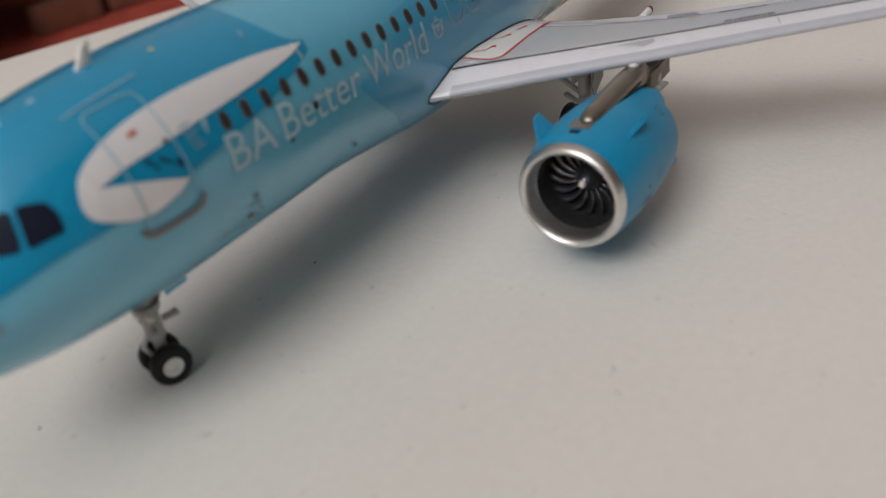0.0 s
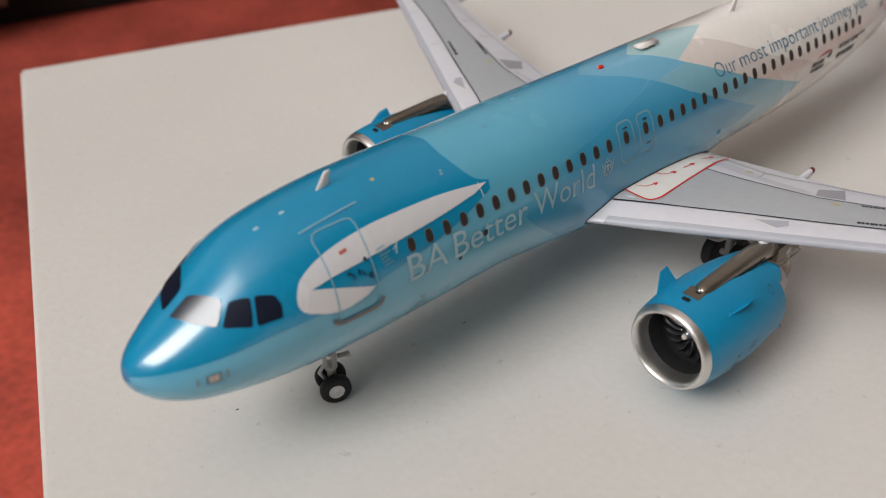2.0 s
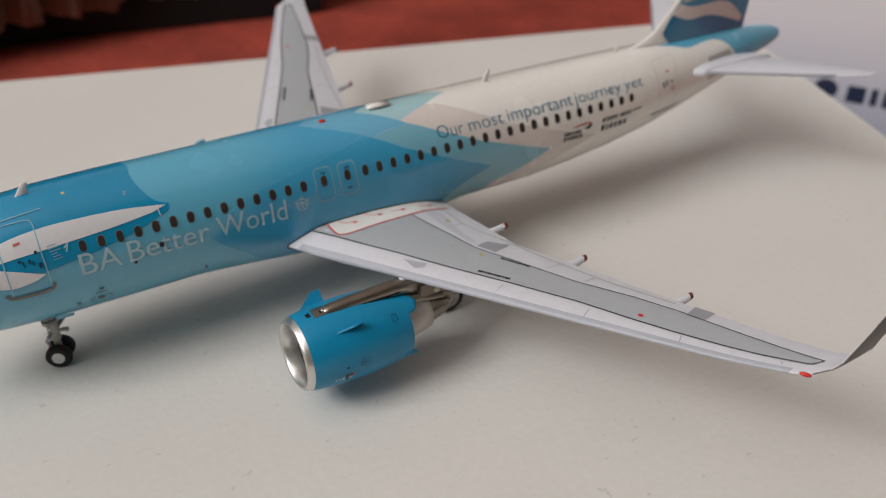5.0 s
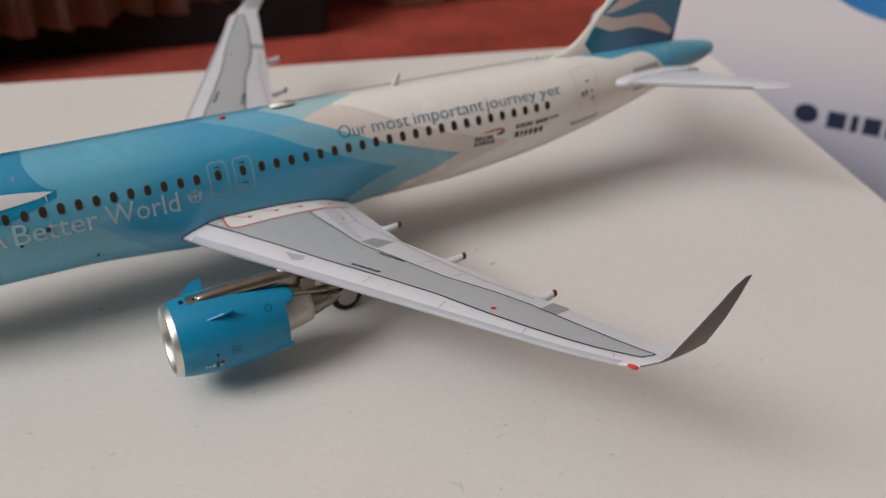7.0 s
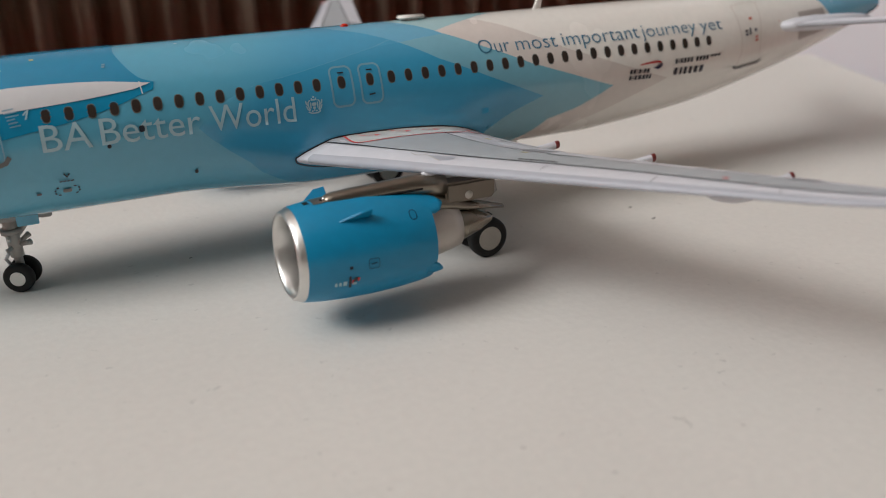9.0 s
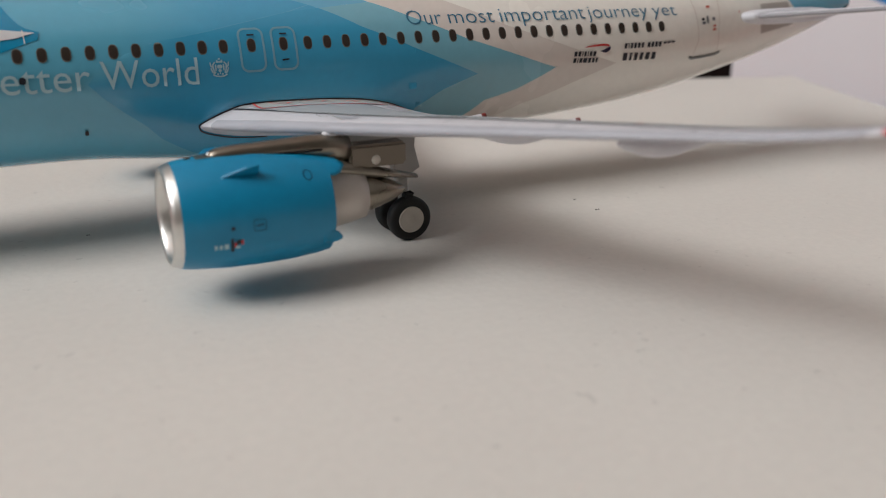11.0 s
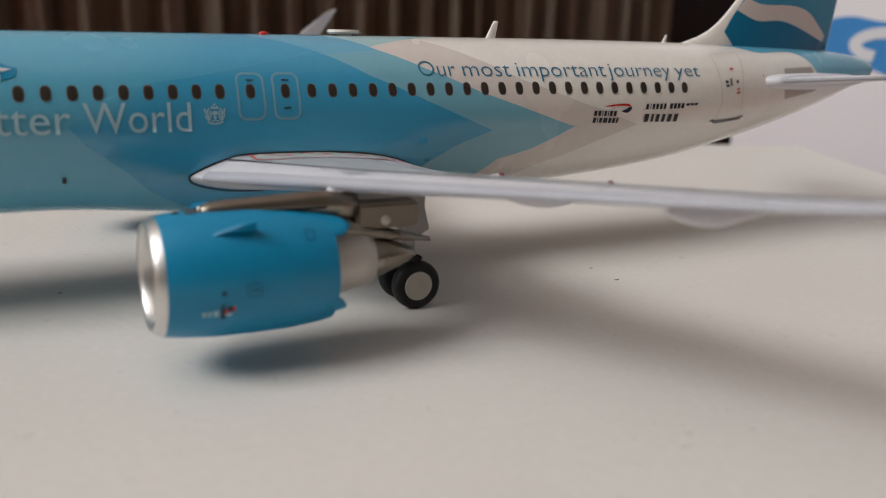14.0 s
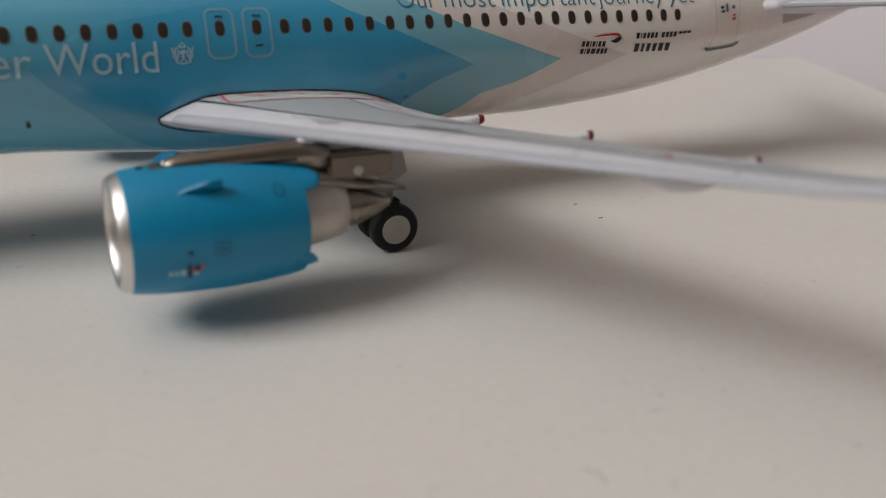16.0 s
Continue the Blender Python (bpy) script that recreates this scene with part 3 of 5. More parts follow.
pale = [(17.62, 0), (17.68, 2.0), (18.43, 17.9), (18.87, 27.5), (20.08, 14.5), (21.2, 0)]
decal("livery_field", [pale + [(x, -th) for x, th in pale[::-1]][1:-1]], M_AQUA, 0.006, "pale aqua painted roof field")
sand = [(18.87, 27.5), (20.08, 14.5), (20.42, 15.8), (21.73, 39), (23.02, 58.7), (24.86, 77.1), (26.98, 99), (25.4, 112), (23.75, 128.5), (22.8, 148), (22.2, 180), (21.0, 180), (21.6, 147), (22.4, 121), (23.4, 112.5), (24.7, 96), (21.7, 68.3), (20.18, 49), (19.07, 31.7)]
decal("livery_field", [sand], M_SAND, 0.01, "warm grey painted chevron field", 0.3, 3, mirror=True)
tailf = [(30.6, 0)] + curve_through([(31.2, 8), (31.9, 17.8), (32.5, 28.5), (33.1, 28.5), (33.7, 25.5), (34.3, 27), (34.85, 45), (35.4, 79), (36.0, 96), (37.0, 110), (38.0, 150), (38.2, 180)], 4)
decal("livery_field", [tailf + [(38.6, 180), (38.6, 90), (38.6, 0)]], M_TAIL, 0.006, "blue painted tail cone", 0.3, mirror=True)
feather = curve_through([(10.46, 50.2), (9.16, 45.1), (7.79, 43.0), (6.73, 42.8), (5.83, 45.6), (5.2, 51.8), (4.97, 59.6), (4.91, 68.1), (5.08, 75.1), (5.57, 82.4), (5.98, 84.4), (6.5, 82.4)], 5)[:-1] + [(6.5, 82.4), (6.74, 79.3), (5.79, 68.0)] + curve_through([(5.3, 62.2), (5.87, 60.9), (6.65, 60.6), (7.87, 59.2), (8.99, 57.1), (10.02, 53.9)], 4)
decal("white_swoosh", [[(x - 0.04 * max(0.0, min(1.0, (8.0 - x) / 2.5)), th) for x, th in feather]], M_SWOOSH, 0.03, "white painted feather-shaped swoosh", mirror=True)


def flatten(ob, amount):
    """Bends the shading of a pane towards one flat face."""
    normals = [Vector(v.normal) for v in ob.data.vertices]
    mean = sum(normals, Vector()).normalized()
    mean = (mean + Vector((-0.1, 0, -0.08)) * (abs(mean.y) < 0.5)).normalized()
    ob.data.normals_split_custom_set_from_vertices([n.lerp(mean, amount).normalized() for n in normals])


# cockpit windows
for poly in ([(2.74, 6.0), (3.24, 5.5), (3.66, 32.0), (3.34, 47.0), (3.0, 31)], [(3.4, 50.0), (3.73, 37.0), (4.1, 44.6), (3.92, 64.0)], [(4.0, 65.4), (4.17, 45.6), (4.53, 52.8), (4.58, 60), (4.53, 69.0)]):
    poly = [(a[0] + (b[0] - a[0]) * k, a[1] + (b[1] - a[1]) * k) for a, b in zip(poly, poly[1:] + poly[:1]) for k in (0.09, 0.91)]
    poly = [(a[0] + (b[0] - a[0]) * k, a[1] + (b[1] - a[1]) * k) for a, b in zip(poly, poly[1:] + poly[:1]) for k in (0.2, 0.8)]
    for sgn in (1, -1):
        pit = decal("cockpit_window", [[(x - 0.03, sgn * th) for x, th in poly]], M_PIT, 0.03, du=0.15, dv=4)
        flatten(pit, 0.7 if poly[0][0] < 3.3 else 0.45)

# cabin windows
P = 0.533
rows = [7.87 + P * k for k in range(14)] + [15.52, 16.37] + [17.03 + P * k * 1.0025 for k in range(23)]


def oval(u, v, a, b, n=20, power=0.78):
    """A rounded window shape."""
    turn = [(math.cos(2 * math.pi * i / n), math.sin(2 * math.pi * i / n)) for i in range(n)]
    return [(u + a * math.copysign(abs(c) ** power, c), v + b * math.copysign(abs(s) ** power, s)) for c, s in turn]


def cabin_window(x, sgn):
    z = 5.045 - 0.01 * max(0.0, x - 24)
    top, bot = hull(x, 0).z, hull(x, 180).z
    th = math.degrees(math.acos((2 * z - top - bot) / (top - bot)))
    rim = flat([[(u, v) for u, v in oval(x, th * DEG, 0.119, 0.182)]])
    wrap(rim, lambda u, v: skin(u, sgn * v / DEG, 0.012), 0.4, 3 * DEG)
    for f in rim.faces:
        f.material_index = 0
    k = len(rim.faces)
    glass = flat([[(u, v) for u, v in oval(x, th * DEG, 0.096, 0.157)]])
    wrap(glass, lambda u, v: skin(u, sgn * v / DEG, 0.02), 0.4, 3 * DEG)
    me = bpy.data.meshes.new("tmp")
    glass.to_mesh(me)
    glass.free()
    rim.from_mesh(me)
    bpy.data.meshes.remove(me)
    rim.faces.ensure_lookup_table()
    for f in rim.faces[k:]:
        f.material_index = 1
    bmesh.ops.recalc_face_normals(rim, faces=rim.faces)
    outward(rim)
    part("cabin_window", rim, [M_RIM, M_GLASSY], fuselage)


for x in rows:
    for sgn in (1, -1):
        cabin_window(x, sgn)

def rounded_th(x, th, w, h):
    return [(u, v / DEG) for u, v in rounded(x - w / 2, x + w / 2, th * DEG - h / 2, th * DEG + h / 2, min(w, h) * 0.4, 3)]


# doors
for pts in ([(5.92, 31.0), (5.78, 32.0), (5.71, 36), (5.73, 60), (5.75, 88), (5.76, 92)], [(5.92, 31.0), (6.6, 32.2), (6.73, 33.6), (6.77, 38), (6.76, 60), (6.8, 88), (6.78, 92)]):
    decal_line("door_outline", pts, 0.034, M_DOOR, 0.034)
decal_line("door_sill", [(5.6, 89.5), (5.68, 92.5), (5.85, 93.8), (6.65, 94.3), (6.8, 93), (6.88, 90)], 0.11, M_SILL, 0.037, "grey door sill")
decal_line("door_rail", [(5.56, 26.9), (7.09, 25.8)], 0.04, M_DOOR, 0.034)
decal_line("door_outline", [(30.35, 34), (30.26, 36), (30.33, 70), (30.37, 90), (30.2, 106)], 0.035, M_SAND, 0.034)
decal_line("door_outline", [(30.35, 34), (31.3, 30.5), (31.5, 33), (31.4, 60), (31.3, 82), (31.35, 108)], 0.035, M_SAND, 0.034)
decal_line("door_sill", [(30.08, 107), (30.2, 109.5), (31.35, 112.5), (31.5, 110.5)], 0.1, M_SILL, 0.037, "grey door sill")
for xc in (15.53, 16.39):
    o = rounded(xc - 0.31, xc + 0.31, 53.5 * DEG, 84 * DEG, 0.17)
    decal_line("exit_outline", [(u, v / DEG) for u, v in o + o[:1]], 0.056, M_EXIT, 0.016, "pale emergency exit outline")
    decal_line("exit_mark", [(xc - 0.08, 58.5), (xc + 0.08, 58.5)], 0.04, M_LINE, 0.036)
decal_line("exit_mark", [(16.3, 77.5), (16.46, 77)], 0.04, M_LINE, 0.036)
decal_line("red_mark", [(6.14, 50.0), (6.28, 49.6)], 0.08, M_FADED, 0.038, "small red printed mark")
for x, th, w, h, m in ((6.15, 64, 0.1, 0.08, M_DARKBLUE), (6.24, 67, 0.038, 0.16, M_DARKBLUE), (6.4, 66, 0.06, 0.14, M_DARKBLUE), (6.5, 68, 0.038, 0.12, M_DARKBLUE), (6.62, 60, 0.08, 0.1, M_DARKBLUE), (6.66, 71, 0.1, 0.16, M_DARKBLUE), (6.72, 66, 0.038, 0.06, M_SOFTINK), (11.32, 120.6, 0.09, 0.14, M_LINE), (10.042, 81.7, 0.14, 0.16, M_INK), (9.2, 91, 0.1, 0.1, M_INK), (30.92, 55, 0.17, 0.11, M_FADED), (31.1, 78, 0.15, 0.08, M_FADED), (31.1, 81.8, 0.17, 0.09, M_FADED), (31.08, 70, 0.12, 0.14, M_SOFTINK), (30.6, 69, 0.14, 0.1, M_LINE), (30.62, 73, 0.16, 0.1, M_SOFTINK), (30.8, 70, 0.1, 0.3, M_SILL), (32.35, 66, 0.038, 0.1, M_FADED)):
    decal("service_mark", [rounded_th(x, th, w, h)], m, 0.036)
for k in range(6):
    decal_line("pale_marks", [(6.95 + 0.02 * k, 58.5 + 2.3 * k), (7.18 + 0.05 * (k % 3), 58.0 + 2.3 * k)], 0.028, M_EXIT, 0.036)
decal_line("pale_marks", [(7.38, 63), (7.5, 60), (7.42, 66)], 0.038, M_PALE, 0.036)
o = rounded(7.78, 8.36, 117.5 * DEG, 125 * DEG, 0.12)
for k in range(0, len(o), 3):
    decal_line("service_oval", [(u, v / DEG) for u, v in o[k:k + 2]], 0.04, M_LINE, 0.036)
decal("service_hatch", [rounded_th(8.07, 121.2, 0.22, 0.12)], M_SILL, 0.038, "small grey service hatch")
decal_line("service_mark", [(8.04, 106.5), (8.1, 109), (8.16, 106.8)], 0.035, M_LINE, 0.036)
decal("service_mark", [rounded_th(7.4, 121.4, 0.12, 0.08)], M_SOFTINK, 0.036)
for k in range(4):
    decal_line("service_mark", [(7.92 + 0.09 * k, 112.5), (7.97 + 0.09 * k, 112.3)], 0.04, M_LINE, 0.036)
decal_line("intake_frame", [(2.8, 84), (3.06, 84.5), (3.04, 94), (2.8, 94), (2.8, 84)], 0.038, M_SILL, 0.034, "small printed sensor frame")
decal("intake_plate", [[(2.84, 85.2), (3.03, 85.4), (3.02, 93), (2.84, 93)]], M_GREY, 0.036)
decal_line("intake_frame", [(2.62, 84), (2.6, 94)], 0.03, M_SILL, 0.034)
decal_line("intake_frame", [(3.2, 84), (3.2, 94)], 0.03, M_SILL, 0.034)
decal("stabiliser_plate", [[(33.5, 58.5), (34.95, 59.5), (35.3, 104), (33.55, 103), (33.45, 88)]], M_GREY, 0.012, "grey plate around the tailplane root", mirror=True)


def words(text, x0, th0, width, height, slope, material, label, off=0.022, squeeze=0.0, thin=0.0):
    bm = letters(text, width, height, thin)
    wrap(bm, lambda u, v: skin(x0 + u, th0 + slope * u - v / (DEG * (1 - squeeze * u)), off), 0.3, 0.15)
    bmesh.ops.recalc_face_normals(bm, faces=bm.faces)
    outward(bm)
    part("lettering", bm, material, fuselage, label)


for text, x0, x1, th0, th1 in (("BA", 7.66, 8.83, 89.6, 90.0), ("Better", 9.04, 11.53, 89.8, 90.2), ("World", 11.78, 14.1, 90.2, 90.6)):
    words(text, x0, th0, x1 - x0, 0.66, (th1 - th0) / (x1 - x0), M_PALE, "pale printed slogan lettering", thin=0.0)
for text, x0, x1, th0, th1 in (("Our", 20.0, 21.06, 55.8, 56.3), ("most", 21.28, 22.74, 56.2, 56.7), ("important", 22.95, 25.9, 56.5, 57.6), ("journey", 26.02, 28.32, 57.7, 59.5), ("yet", 28.52, 29.5, 59.6, 61.2)):
    words(text, x0, th0, x1 - x0, 0.47, (th1 - th0) / (x1 - x0), M_NAVY, "navy printed slogan lettering", squeeze=0.012, thin=0.01)


# a hair and specks of dust on the paint
decal_line("paint_scratch", [(10.192, 48.51), (10.212, 57.91)], 0.022, M_WHITE, 0.05, "fine white scratch")
for x, th in ((9.446, 30.63), (9.424, 32.94), (11.404, 11.15)):
    decal("paint_speck", [rounded_th(x, th, 0.09, 0.06)], M_EXIT, 0.03)
# crest: crown, shield, two supporters and a scroll
crest = [rounded_th(14.64 + dx, th, w, h) for dx, th, w, h in ((0, 74.4, 0.05, 0.05), (-0.06, 75.6, 0.04, 0.05), (0.06, 75.6, 0.04, 0.05), (0, 76.4, 0.17, 0.035), (0, 79.6, 0.13, 0.09), (0, 82.2, 0.08, 0.07), (-0.1, 80.2, 0.035, 0.16), (0.1, 80.2, 0.035, 0.16), (-0.06, 84.6, 0.05, 0.04), (0.06, 84.6, 0.05, 0.04), (0, 83.9, 0.03, 0.05))]
for sgn in (1, -1):
    for pts in ([(0.12, 76.6), (0.17, 78.2), (0.16, 81.5), (0.12, 83.6)], [(0.23, 76.8), (0.22, 79.0), (0.17, 80.0)], [(0.22, 80.6), (0.19, 82.8), (0.14, 84.2)], [(0.17, 85.0), (0.09, 86.0), (0.0, 86.3)]):
        crest += [[(x, v / DEG) for x, v in q] for q in stroke([(14.64 + sgn * dx, th * DEG) for dx, th in pts], 0.034)]
decal("crest", crest, M_PALE, 0.022, "pale printed crest")
# plain shapes for the airline mark, the type and the registration
decal("brand_ribbon", [curve_through([(25.7, 82.5), (25.9, 81.4), (26.3, 80.8), (26.58, 81.3), (26.68, 83.2)], 3) + curve_through([(26.6, 83.4), (26.45, 82.6), (26.2, 82.4)], 3)], M_RED, 0.022, "red printed ribbon")
decal("brand_ribbon", [curve_through([(26.69, 83.4), (26.68, 86.2), (26.52, 88.6), (26.3, 86.6)], 3) + [(26.42, 86.0), (26.6, 84.2)]], M_DARKNAVY, 0.022, "navy printed ribbon")


def bars_on_body(name, x0, th0, sizes, gap, height, slope, material, label):
    polys, x = [], x0
    for w in sizes:
        t0 = th0 + slope * (x - x0)
        polys.append([(x, t0), (x + w, t0 + slope * w), (x + w + 0.03, t0 + slope * w - height / DEG), (x + 0.03, t0 - height / DEG)])
        x += w + gap
    decal(name, polys, material, 0.022, label)


bars_on_body("brand_bars", 25.33, 88.8, (0.1, 0.1, 0.03, 0.08, 0.03, 0.09, 0.1), 0.045, 0.14, 2.0, M_INK, "navy printed bars of lettering")
bars_on_body("brand_bars", 25.3, 94.2, (0.1, 0.03, 0.1, 0.14, 0.1, 0.09, 0.08), 0.045, 0.14, 2.1, M_INK, "navy printed bars of lettering")
bars_on_body("type_bars", 27.23, 87.0, (0.1, 0.03, 0.09, 0.09, 0.1, 0.09), 0.055, 0.16, 1.7, M_INK, "dark printed bars of lettering")
bars_on_body("type_bars", 28.16, 88.6, (0.11, 0.1, 0.1, 0.11), 0.05, 0.16, 1.7, M_INK, "dark printed bars of lettering")
bars_on_body("type_bars", 28.82, 87.6, (0.14, 0.14, 0.14), 0.03, 0.07, 1.4, M_INK, "dark printed bars of lettering")
bars_on_body("registration_bars", 27.19, 97.6, (0.16, 0.09, 0.13, 0.13, 0.16, 0.16), 0.1, 0.24, 2.6, M_INK, "dark printed bars of lettering")

# aerials and roof fittings
def blade(name, x0, x1, y, z0, z1, lean, thick, material, parent, label=""):
    rings = []
    for k in range(6):
        t = k / 5
        c = (x1 - x0) * (1 - 0.55 * t)
        xx = x0 + lean * t
        z = z0 + (z1 - z0) * t
        w = thick * (1 - 0.5 * t)
        rings.append([(xx + c * (0.5 - 0.5 * math.cos(2 * math.pi * i / 14)), y + w / 2 * math.sin(2 * math.pi * i / 14), z) for i in range(14)])
    return part(name, loft(rings), material, parent, label)


blade("aerial", 6.55, 6.93, -0.1, 6.18, 6.6, 0.28, 0.1, M_WHITE, fuselage, "white blade aerial")
blade("aerial", 22.75, 23.1, 0.0, 6.2, 6.75, 0.28, 0.12, M_WHITE, fuselage, "white blade aerial")
blade("aerial", 29.1, 29.3, 0.0, 6.15, 6.46, 0.14, 0.09, M_WHITE, fuselage, "white blade aerial")
blade("aerial", 22.0, 22.3, 0.0, 2.2, 1.75, 0.2, 0.1, M_WHITE, fuselage, "white blade aerial")
bm = box(18.05, 18.95, -0.17, 0.17, 6.32, 6.43, 0.05)
box(18.3, 18.7, -0.1, 0.1, 6.2, 6.33, 0, bm)
part("roof_dome", bm, M_WHITE, fuselage, "flat white roof fairing")
bm = bmesh.new()
bmesh.ops.create_uvsphere(bm, u_segments=20, v_segments=12, radius=1)
for v in bm.verts:
    v.co = Vector((16.34 + v.co.x * 0.13, -0.08 + v.co.y * 0.08, 6.28 + v.co.z * 0.08))
part("beacon", bm, M_BEACON, fuselage, "small glossy red roof beacon")
for x in (4.95, 5.6):
    decal("pale_marks", [rounded_th(x, 6, 0.13, 0.09)], M_PALE, 0.02)
decal("yellow_mark", [[(7.77, 14.5), (7.87, 14.5), (7.87, 17), (7.77, 17)]], M_YELLOW, 0.02)

# belly fairing: a smooth swelling of the hull round the wing roots
fair_x = [10.7 + 0.15 * k for k in range(75)]
fair_th = [84 + 4 * k for k in range(49)]
bm, last = bmesh.new(), None
for x in fair_x:
    row = [bm.verts.new(skin(x, th, -0.006)) for th in fair_th]
    if last:
        for a, b, c, d in zip(last, last[1:], row[1:], row):
            bm.faces.new((a, b, c, d)).material_index = int(x > 17.5)
    last = row
bmesh.ops.recalc_face_normals(bm, faces=bm.faces)
outward(bm)
follow_skin(part("belly_fairing", bm, [M_TEAL, M_WHITE], fuselage, "bulged belly fairing"))


# ---------------------------------------------------------------- wings
def foil(c, tc):
    return 5 * tc * (0.2969 * math.sqrt(max(c, 0)) - 0.126 * c - 0.3516 * c * c + 0.2843 * c**3 - 0.1036 * c**4)


def wing_le(y):
    return 13.98 + (y - 1.97) * 0.501 + 0.08 * max(0.0, 1 - max(0.0, y - 1.97) / 1.2)


def wing_te(y):
    return 20.15 if y < 6.2 else 20.15 + (y - 6.2) * 0.2571


def wing_z(y):
    return 3.08 + (y - 1.97) * 0.1265 + 0.026 * max(0.0, y - 14) ** 2


def wing_tc(y):
    return 0.142 - 0.0014 * y


def fillet(c, y):
    """Extra height of the upper side by the body."""
    k = max(0.0, 1 - max(0.0, y - 1.97) / 3.0) ** 2
    return k * (0.11 * min(1, c / 0.15) * (1 - c) + 0.22 * math.sin(math.pi * c**2.5))


def nose(c, y):
    """Makes the leading edge pointed by the body."""
    k = max(0.0, 1 - max(0.0, y - 1.97) / 2.2)
    return 1 - 0.42 * k * max(0.0, 1 - c / 0.16)


def keel(c, y):
    """The same for the lower side, which is fuller."""
    return 1.0 + 0.5 * (nose(c, y) - 1.0) + 0.12 * max(0.0, 1 - max(0.0, y - 1.97) / 2.2)


def wing_top(x, y):
    le, te = wing_le(y), wing_te(y)
    ch = te - le
    c = min(max((x - le) / ch, 0), 1)
    return wing_z(y) + ch * foil(c, wing_tc(y)) * 0.95 * nose(c, y) - 0.03 * ch * c * c + fillet(c, y)


def root_point(c, side):
    """Where the wing's upper (1) or lower (-1) side meets the body, in body terms."""
    y = 1.97
    for _ in range(4):
        le, ch = wing_le(y), wing_te(y) - wing_le(y)
        x = le + c * ch
        z = wing_top(x, y) + 0.03 if side > 0 else wing_z(y) - ch * (foil(c, wing_tc(y)) * 0.75 * keel(c, y) + 0.03 * c * c) - 0.03
        lo, hi = 60.0, 170.0
        for _ in range(20):
            th = (lo + hi) / 2
            lo, hi = (th, hi) if skin(x, th).z > z else (lo, th)
        y = -skin(x, th).y
    return (x - 0.03 * (c < 0.004), th)


under = [root_point(c, -1) for c in (0.3, 0.22, 0.15, 0.09, 0.05, 0.02, 0.006)]
over = [root_point(c, 1) for c in (0.0, 0.006, 0.02, 0.05, 0.1, 0.18, 0.3, 0.45, 0.6, 0.75, 0.88, 0.97)]
decal_line("root_line", curve_through(under + over, 3), 0.04, M_LINE, 0.02, "black line round the wing root", mirror=True)

CH = [0, 0.004, 0.015, 0.035, 0.065, 0.11, 0.17, 0.25, 0.34, 0.44, 0.55, 0.66, 0.77, 0.87, 0.94, 1.0]


def section(le, te, normal, tc, drop=0.03, root=99.0):
    le, te, normal = Vector(le), Vector(te), Vector(normal).normalized()
    ch = (te - le).length
    up = [le + (te - le) * c + normal * (ch * foil(c, tc) * 0.95 * nose(c, root) - drop * ch * c * c + fillet(c, root)) for c in CH]
    dn = [le + (te - le) * c - normal * (ch * foil(c, tc) * 0.75 * keel(c, root) + drop * ch * c * c) for c in CH[-2:0:-1]]
    return up + dn


